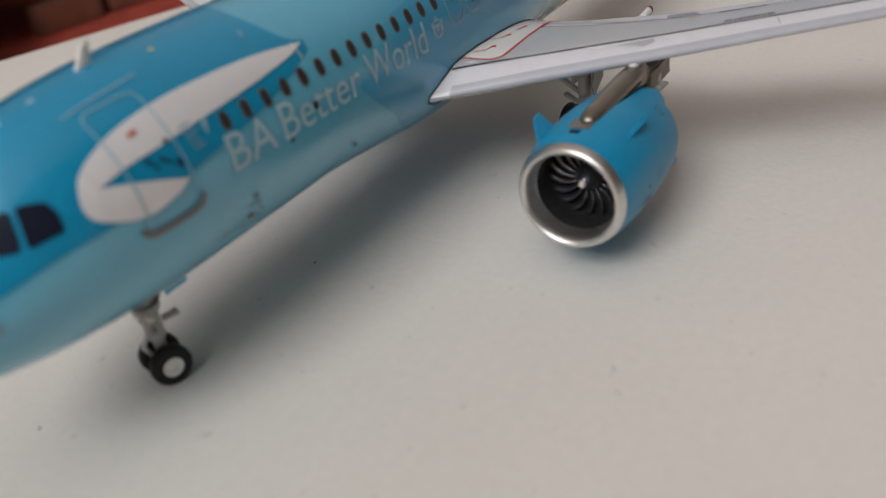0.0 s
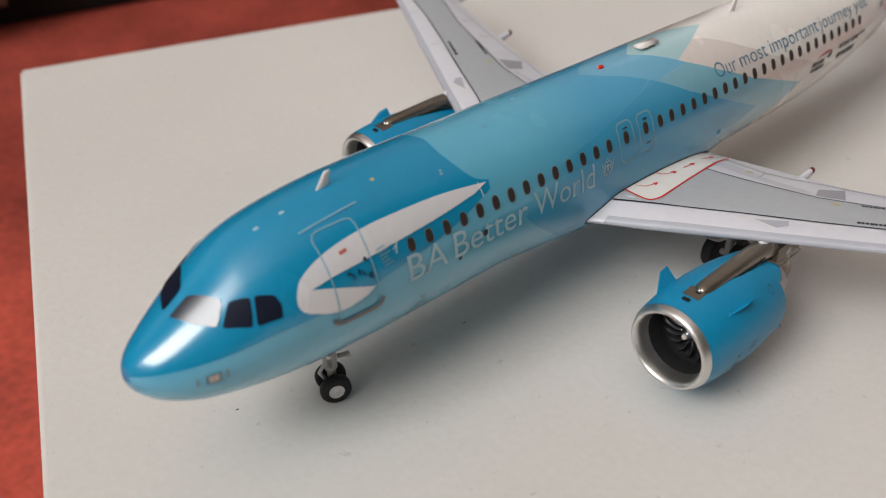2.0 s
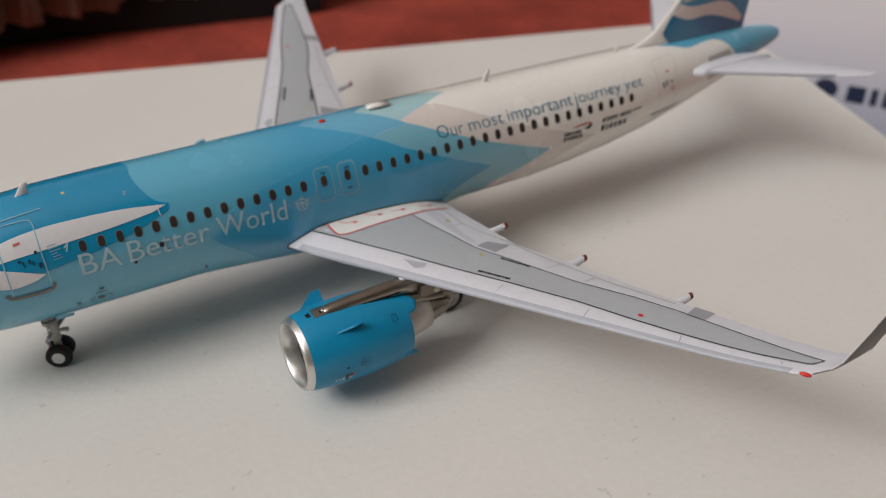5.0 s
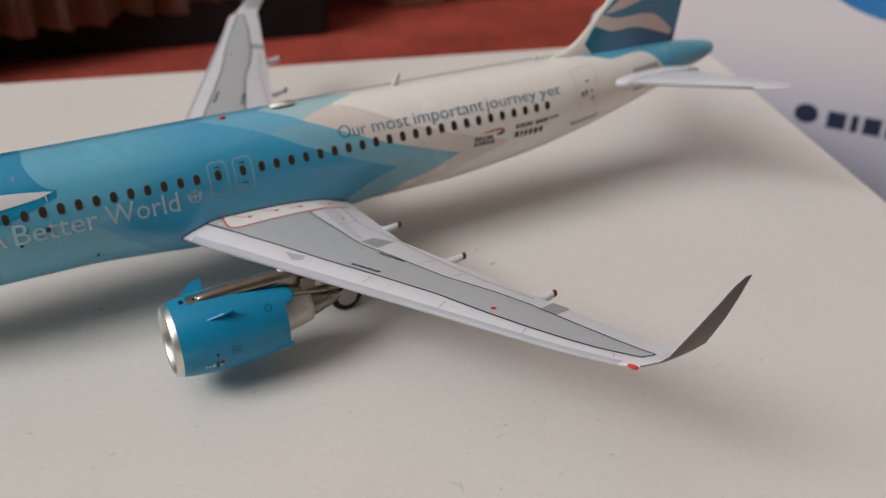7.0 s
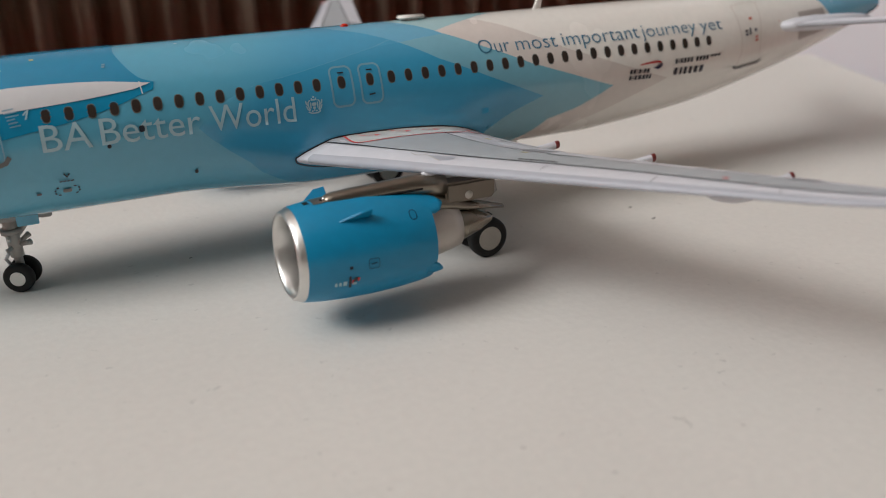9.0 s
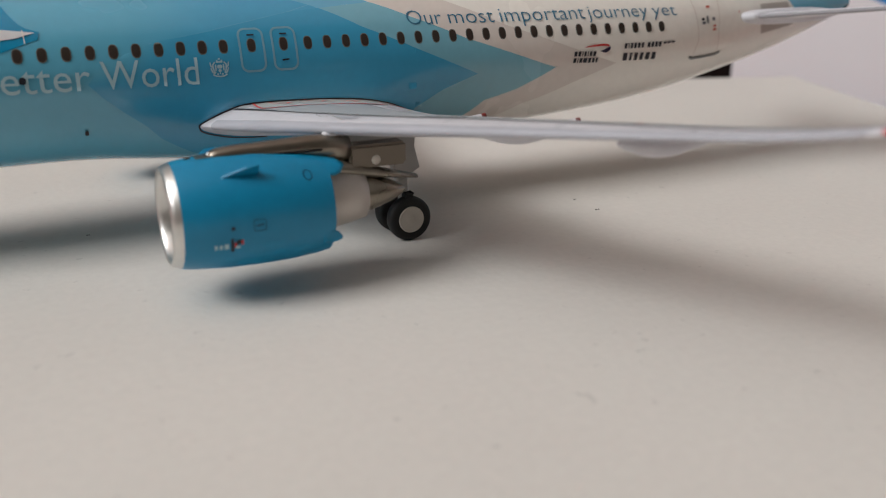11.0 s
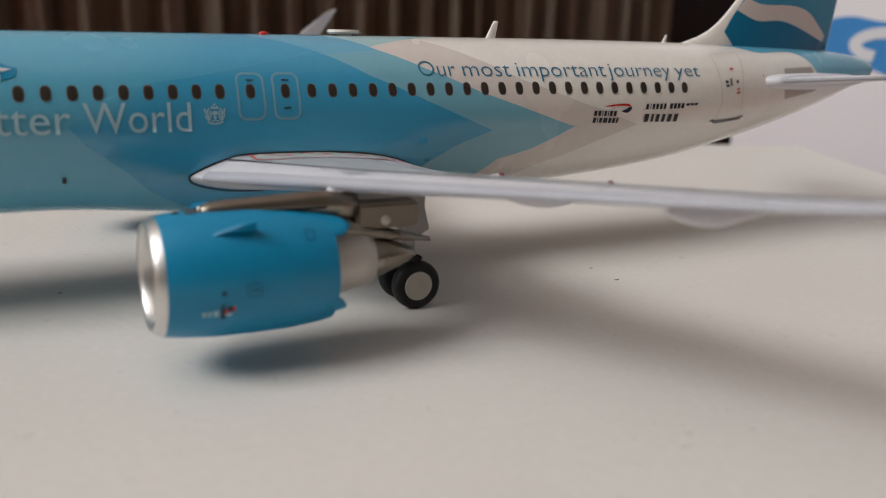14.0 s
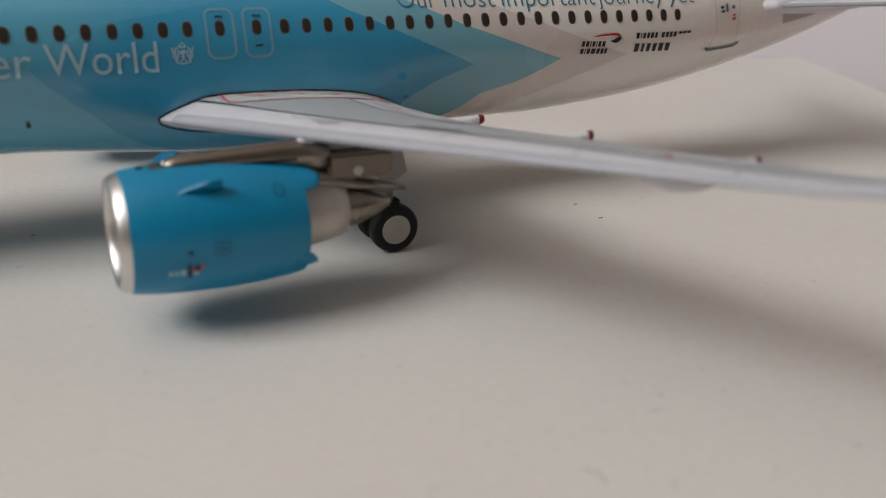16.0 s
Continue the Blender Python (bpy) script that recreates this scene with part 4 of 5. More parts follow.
def wing(sy):
    rings = []
    for y in (0.8, 1.97, 2.6, 3.4, 4.4, 5.4, 6.2, 7.5, 9, 11, 13, 14, 14.7, 15.3, 15.8, 16.3):
        rings.append([(p[0], sy * p[1], p[2]) for p in section((wing_le(y), y, wing_z(y)), (wing_te(y), y, wing_z(y)), (0, 0, 1), wing_tc(y), root=y)])
    ob = sharpen(part("wing", loft(rings), M_WINGW, plane, "white wing with grey painted panels"), 35)
    # sharklet
    sh = []
    tip_z, tip_le, tip_te = wing_z(16.3), wing_le(16.3), wing_te(16.3)
    for y, z, le, te, ny, nz, tc in ((16.3, tip_z, tip_le, tip_te, 0, 1, wing_tc(16.3)), (16.55, 5.09, 21.4, 22.78, -0.3, 1, 0.1), (16.74, 5.2, 21.76, 22.95, -0.7, 0.7, 0.09), (16.86, 5.4, 22.0, 23.12, -0.95, 0.3, 0.08), (16.9, 6.0, 22.66, 23.58, -1, 0.1, 0.07), (16.88, 6.5, 23.3, 23.93, -1, 0.0, 0.07), (16.85, 6.82, 23.72, 24.15, -1, 0.0, 0.06), (16.83, 7.0, 24.08, 24.28, -1, 0.0, 0.05)):
        sh.append([(p[0], sy * p[1], p[2]) for p in section((le, y, z), (te, y, z), (0, ny, nz), tc, 0.0)])
    sbm = loft(sh)
    sbm.normal_update()
    for f in sbm.faces:
        f.material_index = 0 if f.normal.y * sy > 0.25 and f.calc_center_median().z > 5.12 else 1
    sharpen(part("sharklet", sbm, [M_SHARK, M_WINGW], ob, "upswept sharklet tip, dark grey outside, pale inside"), 35)

    def panel(name, polys, material, off, label=""):
        bm = flat(polys)
        wrap(bm, lambda u, v: Vector((u, sy * v, wing_top(u, v) + off)), 0.35, 0.8)
        bmesh.ops.recalc_face_normals(bm, faces=bm.faces)
        for f in bm.faces:
            if f.normal.z < 0:
                f.normal_flip()
        part(name, bm, material, ob, label)

    def at(c, y):
        return (wing_le(y) + c * (wing_te(y) - wing_le(y)), y)

    front = [(14.88, 2.10), (16.44, 5.00), (17.32, 6.84), (18.19, 8.60), (19.11, 10.54), (19.74, 12.20), (20.19, 13.28), (21.08, 15.22), (21.64, 16.32)]
    back = [(18.21, 2.81), (18.56, 4.51), (18.73, 5.98), (19.19, 7.34), (19.89, 9.59), (20.66, 11.19), (21.09, 12.37), (21.69, 14.69), (22.01, 16.39)]
    panel("wing_panel", [front + back[::-1] + [(18.1, 1.8), (15.2, 1.8)]], M_WINGG, 0.008, "pale grey wing box panel")
    panel("panel_line", stroke(front, 0.05), M_LINE, 0.016, "thin black panel line")
    panel("panel_line", stroke(back, 0.045), M_LINE, 0.016, "thin black panel line")
    panel("panel_line", stroke([front[-1], back[-1]], 0.05), M_LINE, 0.016, "thin black panel line")
    # slat nose strip and joints
    strip = bmesh.new()
    last = None
    for k in range(57):
        y = 2.35 + 13.8 * k / 56
        le, ch, c1 = wing_le(y), wing_te(y) - wing_le(y), 0.03 + 0.0042 * (y - 2.35)
        row = []
        for q in (-0.018, -0.01, -0.004, 0.0, 0.004, 0.012, 0.022, 0.036, 0.055, 0.075, 0.1):
            c = min(abs(q), c1)
            rise = ch * foil(c, wing_tc(y)) * (0.95 if q >= 0 else -0.75) * nose(c, y) + (0.012 if q > 0 else -0.012 if q < 0 else 0)
            row.append(strip.verts.new((le + c * ch - 0.012, sy * y, wing_z(y) + rise + (fillet(c, y) if q > 0 else 0))))
        if last:
            for a, b, c, d in zip(last, last[1:], row[1:], row):
                strip.faces.new((a, b, c, d))
        last = row
    bmesh.ops.remove_doubles(strip, verts=strip.verts, dist=1e-5)
    bmesh.ops.recalc_face_normals(strip, faces=strip.faces)
    part("slat_strip", strip, M_SLAT, ob, "grey slat nose strip")
    for y in (8.7, 11.2, 13.6, 15.9):
        panel("joint_line", stroke([at(0.01, y + 0.1), at(0.2, y - 0.12)], 0.025), M_EDGE, 0.012)
    panel("slat_patch", [[(16.40, 5.44), (16.41, 6.07), (16.69, 6.28), (16.87, 6.17), (16.60, 5.76)]], M_SLAT, 0.012, "grey patch on the slat")
    panel("slat_step", stroke([(16.19, 4.92), (16.20, 5.21), (16.40, 5.42), (16.41, 6.07)], 0.035), M_WHITE, 0.014, "white edge of a slat step")
    # flaps
    panel("flap_groove", stroke([(19.34, 1.97), (19.56, 3.07), (19.53, 4.09), (20.06, 5.97), (20.19, 7.13), (20.52, 8.82), (20.83, 10.20), (21.45, 12.02)], 0.04), M_WHITE, 0.016, "white hinge line of the flaps")
    panel("flap_groove", stroke([(x - 0.05, y + 0.02) for x, y in [(19.34, 1.97), (19.56, 3.07), (19.53, 4.09), (20.06, 5.97), (20.19, 7.13), (20.52, 8.82), (20.83, 10.20), (21.45, 12.02)]], 0.03), M_EDGE, 0.013)
    for y, c0, c1 in ((4.06, 0.76, 0.88), (8.3, 0.72, 0.92), (9.65, 0.7, 0.86)):
        panel("joint_line", stroke([at(c0, y + 0.05), at(c1, y - 0.05)], 0.025), M_EDGE, 0.014)
    panel("flap_patch", [[(18.71, 2.41), (19.03, 2.38), (19.30, 3.16), (19.11, 4.05), (19.03, 5.68), (18.82, 5.59)]], M_WINGD, 0.01, "grey spoiler patch")
    panel("flap_patch", [[(18.86, 5.86), (19.40, 5.68), (19.73, 6.05), (19.93, 6.19), (19.10, 6.58)]], M_EDGE, 0.01, "grey spoiler patch")
    panel("flap_patch", [[(21.07, 12.75), (21.77, 12.45), (21.95, 13.02), (21.31, 13.22)]], M_EDGE, 0.01, "grey aileron patch")
    # walkway by the body
    walk_in = [(15.41, 2.03), (15.40, 2.71), (15.53, 2.95), (16.00, 3.03), (17.61, 2.89), (18.75, 2.75), (19.78, 2.62)]
    panel("walkway", [walk_in + [(19.9, 2.1), (18.2, 1.75), (16.6, 1.7), (15.9, 1.75)]], M_WHITE, 0.014, "white walkway area")
    panel("walkway_line", stroke(curve_through(walk_in, 4), 0.055), M_RED, 0.022, "red walkway line")
    for x, y in ((15.8, 2.15), (16.77, 2.08)):
        panel("walkway_arrow", stroke(curve_through([(x, y), (x + 0.1, y + 0.19), (x + 0.25, y + 0.27), (x + 0.44, y + 0.32)], 3), 0.03) + [[(x + 0.38, y + 0.4), (x + 0.57, y + 0.34), (x + 0.41, y + 0.23)]], M_RED, 0.024, "red arrow")
    for x, y in ((17.68, 2.4), (18.75, 2.38)):
        panel("walkway_arrow", stroke([(x, y), (x + 0.42, y + 0.02)], 0.03) + [[(x + 0.36, y + 0.09), (x + 0.56, y + 0.02), (x + 0.36, y - 0.06)]], M_RED, 0.024, "red arrow")
    # unreadable stencils, marks
    for x0, y0, x1, y1 in ((17.81, 7.5, 18.31, 8.5), (18.9, 7.1, 19.32, 8.1)):
        bars = []
        dx, dy = (x1 - x0) / 11, (y1 - y0) / 11
        for k in range(11):
            x, y, w = x0 + dx * k, y0 + dy * k, 0.62 if k % 3 else 0.85
            bars.append([(x, y), (x + dx * w, y + dy * w), (x + dx * w + 0.1, y + dy * w - 0.045), (x + 0.1, y - 0.045)])
        panel("stencil_bars", bars, M_LINE, 0.016, "black stencil bars")
        panel("stencil_bars", stroke([(x0 + 0.06, y0 - 0.03), (x1 + 0.03, y1 - 0.06)], 0.018), M_LINE, 0.018, "black stencil bars")
    panel("red_dot", [[(20.03 + 0.075 * math.cos(a), 12.13 + 0.085 * math.sin(a)) for a in [k * math.pi / 6 for k in range(12)]]], M_RED, 0.018, "red dot")
    for x, y in ((18.5, 6.5), (19.05, 3.62)):
        panel("yellow_mark", [[(x, y), (x + 0.14, y - 0.05), (x + 0.18, y + 0.14), (x + 0.04, y + 0.2)]], M_YELLOW, 0.016)
    # red tip lamp
    bm = bmesh.new()
    bmesh.ops.create_uvsphere(bm, u_segments=16, v_segments=10, radius=1)
    for v in bm.verts:
        v.co = Vector((wing_le(16.45) + 0.05 + v.co.x * 0.07 + v.co.y * 0.06, sy * (16.45 + v.co.y * 0.13), wing_z(16.45) + v.co.z * 0.06))
    part("tip_lamp", bm, M_RED, ob, "red wing tip lamp")
    # flap track fairings
    for x, y, z, ln in ((20.8, 4.78, 3.4, 3.0), (21.37, 8.24, 3.85, 2.7), (22.36, 11.75, 4.2, 2.5)):
        rr = []
        for t in [k / 12 for k in range(12)] + [0.955, 0.96, 0.995, 1.0]:
            w = 0.17 * (math.sin(math.pi * min(1, t * 1.15 + 0.02)) ** 0.6 if t < 0.74 else 0.77 - (t - 0.74) * 0.9)
            w = w * 0.92 if t == 1.0 else w
            h = w * 1.2
            cz = z - 0.12 - 0.17 * math.sin(math.pi * t)
            rr.append([(x - ln + ln * t, sy * (y + w * math.cos(2 * math.pi * i / 14)), cz + h * math.sin(2 * math.pi * i / 14)) for i in range(14)])
        fob = loft(rr)
        for f in fob.faces:
            f.material_index = 1 if f.calc_center_median().x > x - 0.044 * ln else 0
        part("flap_fairing", fob, [M_WINGW, M_FLAPTIP], ob, "pointed flap track fairing with a dark red end")
    return ob


wing(-1)
starboard = wing(1)
# the starboard wing of this model droops a little
for ob in [starboard] + list(starboard.children):
    for v in ob.data.vertices:
        y = v.co.y / S - 1.97
        if y > 0:
            v.co.z -= 0.024 * y * S
            v.co.x += 0.012 * y * S


# ---------------------------------------------------------------- engines
def engine(sy):
    ey, ez = sy * 5.98, 2.0

    def turn(prof, n=56, closed=False):
        return spin_x([(x, r) for x, r in prof], 0, ey, ez, n, closed)

    cowl = turn([(12.57, 1.158), (12.67, 1.178), (12.8, 1.2), (13.1, 1.235), (13.6, 1.275), (14.3, 1.285), (15.0, 1.255), (15.6, 1.19), (15.88, 1.135), (15.88, 1.09), (15.6, 1.11), (15.0, 1.12)], closed=True)
    for v in cowl.verts:
        if v.co.x > 14.0:
            v.co.z -= 0.03 * (v.co.x - 14.0)
    ob = sharpen(part("engine", cowl, M_ENG, plane, "blue engine nacelle"), 50)
    ob.location.x = -0.02 * S
    part("intake_lip", turn([(12.575, 1.154), (12.52, 1.135), (12.46, 1.11), (12.4, 1.08), (12.36, 1.03), (12.39, 0.98), (12.46, 0.945), (12.56, 0.92), (12.68, 0.905), (12.86, 0.893)], closed=True), M_SILVER, ob, "polished silver intake lip")
    part("intake_duct", turn([(12.86, 0.893), (12.88, 0.888), (12.95, 0.885), (13.05, 0.87), (13.3, 0.9), (13.65, 0.93), (13.67, 0.2)], closed=True), M_DUCT, ob, "black intake duct")
    part("spinner", turn([(13.13, 0.05), (13.17, 0.1), (13.25, 0.16), (13.39, 0.25), (13.49, 0.29), (13.55, 0.29)], 28), M_FAN, ob, "grey spinner cone")
    part("spinner_tip", turn([(13.05, 0.01), (13.06, 0.05), (13.1, 0.075), (13.17, 0.08)], 20), M_HUB, ob, "bright spinner tip")
    # fan blades
    blade_mesh = None
    for k in range(18):
        if blade_mesh is None:
            bmb, rws = bmesh.new(), []
            for j in range(7):
                r = 0.27 + (0.9 - 0.27) * j / 6
                tw = radians(20 + 38 * j / 6)
                sweep = 0.28 * (j / 6) ** 2
                ch = 0.16 + 0.06 * math.sin(math.pi * j / 6)
                rws.append([(r, sweep + s * ch * math.sin(tw), 13.47 + s * ch * math.cos(tw) * 0.6) for s in (-0.5, 0, 0.5)])
            for a, b in zip(rws, rws[1:]):
                for i in range(2):
                    q = [a[i], a[i + 1], b[i + 1], b[i]]
                    bmb.faces.new([bmb.verts.new((x, r * math.cos(g), r * math.sin(g))) for r, g, x in q])
            bmesh.ops.remove_doubles(bmb, verts=bmb.verts, dist=1e-4)
            bmesh.ops.solidify(bmb, geom=bmb.faces[:], thickness=0.02)
            b0 = part("fan_blade", bmb, M_FAN, ob)
            blade_mesh = b0.data
        else:
            b0 = new("fan_blade", blade_mesh)
            b0.parent = ob
        b0.location = (0, ey * S, ez * S)
        b0.rotation_euler = (2 * math.pi * k / 18, 0, 0)
    part("exhaust_nozzle", turn([(15.5, 0.8), (16.2, 0.7), (16.6, 0.63), (16.9, 0.56), (16.9, 0.5), (16.7, 0.5)], closed=True), M_EXH, ob, "dull silver exhaust nozzle")
    part("exhaust_plug", turn([(16.6, 0.44), (17.1, 0.42), (17.6, 0.27), (17.95, 0.1), (18.02, 0.02)]), M_PEWTER, ob, "pewter exhaust plug")
    # rear horns of the cowl
    for a, grow in ((62, 0.95), (118, 0.95), (210, 0.6), (330, 0.6)):
        ca, sa = math.cos(radians(a)), math.sin(radians(a))
        rr = []
        for t in np.linspace(0, 1, 6):
            w = (0.3 if a < 180 else 0.17) * (1 - t**5) + 0.05
            x = 15.6 + 0.72 * grow * t
            r = 1.16 - 0.1 * t + (0.12 * t * t if a > 180 else 0)
            rr.append([(x, ey - sy * (r + 0.035 * math.sin(g)) * math.cos(radians(a) + w * math.cos(g) / r), ez - 0.06 + (r + 0.035 * math.sin(g)) * math.sin(radians(a) + w * math.cos(g) / r)) for g in [2 * math.pi * i / 10 for i in range(10)]])
        part("cowl_horn", loft(rr), M_ENG, ob)
    # pylon
    rr = []
    for x, zt, zb, w in ((13.38, 3.26, 3.16, 0.05), (13.4, 3.31, 3.1, 0.11), (13.46, 3.36, 3.05, 0.18), (13.6, 3.4, 3.02, 0.22), (14.0, 3.43, 3.02, 0.235), (14.8, 3.46, 3.0, 0.25), (15.6, 3.5, 2.95, 0.26), (16.2, 3.48, 2.9, 0.26), (16.6, 3.4, 2.8, 0.24)):
        rr.append([(x, ey + w * math.cos(g), (zt + zb) / 2 + (zt - zb) / 2 * math.copysign(abs(math.sin(g)) ** 0.8, math.sin(g))) for g in [2 * math.pi * i / 20 for i in range(20)]])
    part("pylon", loft(rr), M_PEWTER, ob, "pewter engine pylon")
    gap = loft([[(x, ey + w * math.cos(g), 3.2 + 0.07 * math.sin(g)) for g in [2 * math.pi * i / 16 for i in range(16)]] for x, w in ((13.3, 0.06), (13.33, 0.16), (13.45, 0.24), (14.4, 0.28), (15.5, 0.3), (15.9, 0.28))])
    part("pylon_gap", gap, M_DUCT, ob, "dark joint around the pylon foot")
    part("pylon_skirt", loft([[(x, ey + w * math.cos(g), zc + h * math.sin(g)) for g in [2 * math.pi * i / 16 for i in range(16)]] for x, zc, h, w in ((15.7, 2.72, 0.26, 0.3), (16.4, 2.68, 0.24, 0.32), (17.2, 2.5, 0.14, 0.26), (18.3, 2.28, 0.05, 0.14))]), M_PEWTER, ob, "pewter pylon skirt")
    sharpen(part("pylon_plate", box(16.55, 17.95, ey - 0.27, ey + 0.27, 2.66, 3.2, 0.06), M_PLATE, ob, "pewter plate under the wing", smooth=False))
    bm = spin_y([(-0.28, 0.11), (0.28, 0.11)], 17.18, ey, 2.84, 20)
    part("pylon_stud", bm, M_HUB, ob, "white round stud")
    bm = bmesh.new()
    bmesh.ops.create_uvsphere(bm, u_segments=14, v_segments=10, radius=1)
    for v in bm.verts:
        v.co = Vector((16.2 + v.co.x * 0.22, ey + v.co.y * 0.14, 3.5 + v.co.z * 0.09))
    part("pylon_cap", bm, M_WINGW, ob, "white pylon cap")
    bm = bmesh.new()
    bmesh.ops.create_uvsphere(bm, u_segments=12, v_segments=8, radius=0.06)
    for v in bm.verts:
        v.co += Vector((13.42, ey, 3.27))
    part("pylon_tip", bm, M_SILVER, ob, "silver pylon tip")

    def on_cowl(x, a, r=0.0):
        prof = [(12.82, 1.19), (13.1, 1.235), (13.6, 1.275), (14.3, 1.285), (15.0, 1.255), (15.6, 1.18), (16.0, 1.11)]
        rad = float(np.interp(x, [p[0] for p in prof], [p[1] for p in prof])) + r
        return Vector((x, ey + sy * rad * math.sin(radians(a)), ez - max(0, 0.03 * (x - 14)) + rad * math.cos(radians(a))))

    def mark(name, polys, m, lift=0.012, label=""):
        bm = flat([[(x, a * 0.0222) for x, a in p] for p in polys])
        wrap(bm, lambda u, v: on_cowl(u, v / 0.0222, lift), 0.3, 0.15)
        bmesh.ops.recalc_face_normals(bm, faces=bm.faces)
        for f in bm.faces:
            c = f.calc_center_median()
            if f.normal.dot(Vector((0, c.y - ey, c.z - ez))) < 0:
                f.normal_flip()
        part(name, bm, m, ob, label)

    mark("cowl_plate", [[(13.1, -13), (13.5, -13), (13.5, 8), (13.1, 8)]], M_PEWTER, 0.012, "pewter plate at the pylon foot")
    mark("cowl_plate", [[(12.9, -8), (13.03, -8), (13.03, 2), (12.9, 2)]], M_DUCT, 0.014)

    def cowl_line(pts, w=0.02, m=M_LINE, name="cowl_marking"):
        mark(name, [[(x, v / 0.0222) for x, v in q] for q in stroke([(x, a * 0.0222) for x, a in pts], w)], m, 0.016)

    o = rounded(15.25, 15.43, 39 * 0.0222, 51 * 0.0222, 0.085)
    cowl_line([(u, v / 0.0222) for u, v in o + o[:1]], 0.018, M_DARKBLUE)
    o = rounded(14.0, 14.26, 86 * 0.0222, 97 * 0.0222, 0.04)
    cowl_line([(u, v / 0.0222) for u, v in o + o[:1]], 0.014, M_DARKBLUE)
    cowl_line([(14.06, 92), (14.2, 91)], 0.03, M_DARKBLUE)
    mark("cowl_marking", [[(13.52, 90.5), (13.6, 90.5), (13.6, 94), (13.52, 94)], [(13.5, 103), (13.56, 102), (13.58, 118), (13.51, 118)], [(13.62, 105), (13.72, 104), (13.72, 109), (13.62, 110)]], M_INK)
    mark("cowl_marking", [[(13.17, 109), (13.23, 109), (13.23, 114), (13.17, 114)], [(13.27, 109), (13.33, 109), (13.33, 114), (13.27, 114)], [(13.37, 108), (13.46, 108), (13.46, 114), (13.37, 114)], [(13.6, 111), (13.7, 111), (13.7, 114), (13.6, 114)]], M_PALE)
    mark("cowl_marking", [[(13.58, 107), (13.62, 107), (13.62, 113), (13.58, 113)], [(13.72, 105), (13.77, 105), (13.77, 110), (13.72, 110)]], M_RED)
    # strakes
    for a, x0 in ((41, 13.42), (-48, 13.0)):
        base0, base1 = on_cowl(x0, a, -0.03), on_cowl(x0 + 0.86, a - (2 if a > 0 else 0), -0.03)
        rise = 0.27 if a > 0 else 0.42
        tip0, tip1 = on_cowl(x0 + 0.55, a, rise - 0.03), on_cowl(x0 + 0.85, a - (2 if a > 0 else 0), rise)
        side = (base1 - base0).cross(tip1 - base1).normalized() * 0.03
        bm = bmesh.new()
        A4 = [bm.verts.new(p + side) for p in (base0, base1, tip1, tip0)]
        B4 = [bm.verts.new(p - side) for p in (base0, base1, tip1, tip0)]
        bm.faces.new(A4), bm.faces.new(B4[::-1])
        for i in range(4):
            bm.faces.new((A4[i], B4[i], B4[(i + 1) % 4], A4[(i + 1) % 4]))
        bmesh.ops.recalc_face_normals(bm, faces=bm.faces)
        bmesh.ops.bevel(bm, geom=bm.edges[:], offset=0.012, segments=2, affect="EDGES")
        part("strake", bm, M_ENG, ob, "blue nacelle strake", smooth=False)


engine(-1)
engine(1)

# ---------------------------------------------------------------- tail
M_FIN = mat("deep_fin_paint", (10, 120, 160), **GLOSS)
FIN_LE = curve_through([(29.6, 6.14), (30.1, 6.28), (30.77, 6.51), (31.3, 6.86), (31.7, 7.25), (32.2, 7.82), (32.87, 8.6), (35.4, 11.6), (35.75, 11.95)], 4)
rings = []
for k in range(30):
    z = 6.0 + (11.95 - 6.0) * k / 29
    le = float(np.interp(z, [p[1] for p in FIN_LE], [p[0] for p in FIN_LE]))
    te = 36.42 + (z - 6.05) * 0.125
    rings.append([(p[0], p[1], p[2]) for p in section((le, 0, z), (te, 0, z), (0, -1, 0), 0.07 if z < 8 else 0.085, 0.0)])
fin = sharpen(part("tail_fin", loft(rings), M_WHITE, plane, "white tail fin with blue wave livery"), 35)


def fin_side(x, z, off, sy):
    le = float(np.interp(z, [p[1] for p in FIN_LE], [p[0] for p in FIN_LE]))
    te = 36.42 + (z - 6.05) * 0.125
    c = min(max((x - le) / (te - le), 0), 1)
    tc = 0.07 if z < 8 else 0.085
    return Vector((x, sy * ((te - le) * foil(c, tc) * 0.95 + off), z))


def fin_field(polys, material, off, label):
    for sy in (-1, 1):
        bm = flat(polys)
        wrap(bm, lambda u, v: fin_side(u, v, off, sy), 0.3, 0.3)
        bmesh.ops.recalc_face_normals(bm, faces=bm.faces)
        for f in bm.faces:
            if f.normal.y * sy < 0:
                f.normal_flip()
        part("fin_field", bm, material, fin, label)


def te_at(z):
    return 36.39 + (z - 6.05) * 0.125


fin_field([[(31.52, 6.6), (31.98, 6.1), (te_at(6.1), 6.1), (te_at(11.9), 11.9), (35.85, 11.9), (33.3, 8.75), (32.35, 7.75), (31.85, 7.1)]], M_FINUP, 0.01, "blue fin field")
st = curve_through([(32.36, 7.7), (33.04, 7.5), (34.33, 7.5), (35.16, 7.34), (35.78, 6.91), (36.2, 6.55)], 4) + curve_through([(36.12, 6.33), (34.7, 6.83), (33.88, 7.0), (32.86, 6.98), (32.0, 7.29)], 4)
fin_field([st], M_SAND, 0.02, "warm pale wave stripe")
fin_field([[(31.52, 6.6), (31.98, 6.05), (te_at(6.05), 6.05), (36.3, 6.28), (36.12, 6.33), (34.7, 6.83), (33.88, 7.0), (32.86, 6.98), (32.0, 7.29), (31.8, 7.03)]], M_FIN, 0.015, "deep blue lower fin field")
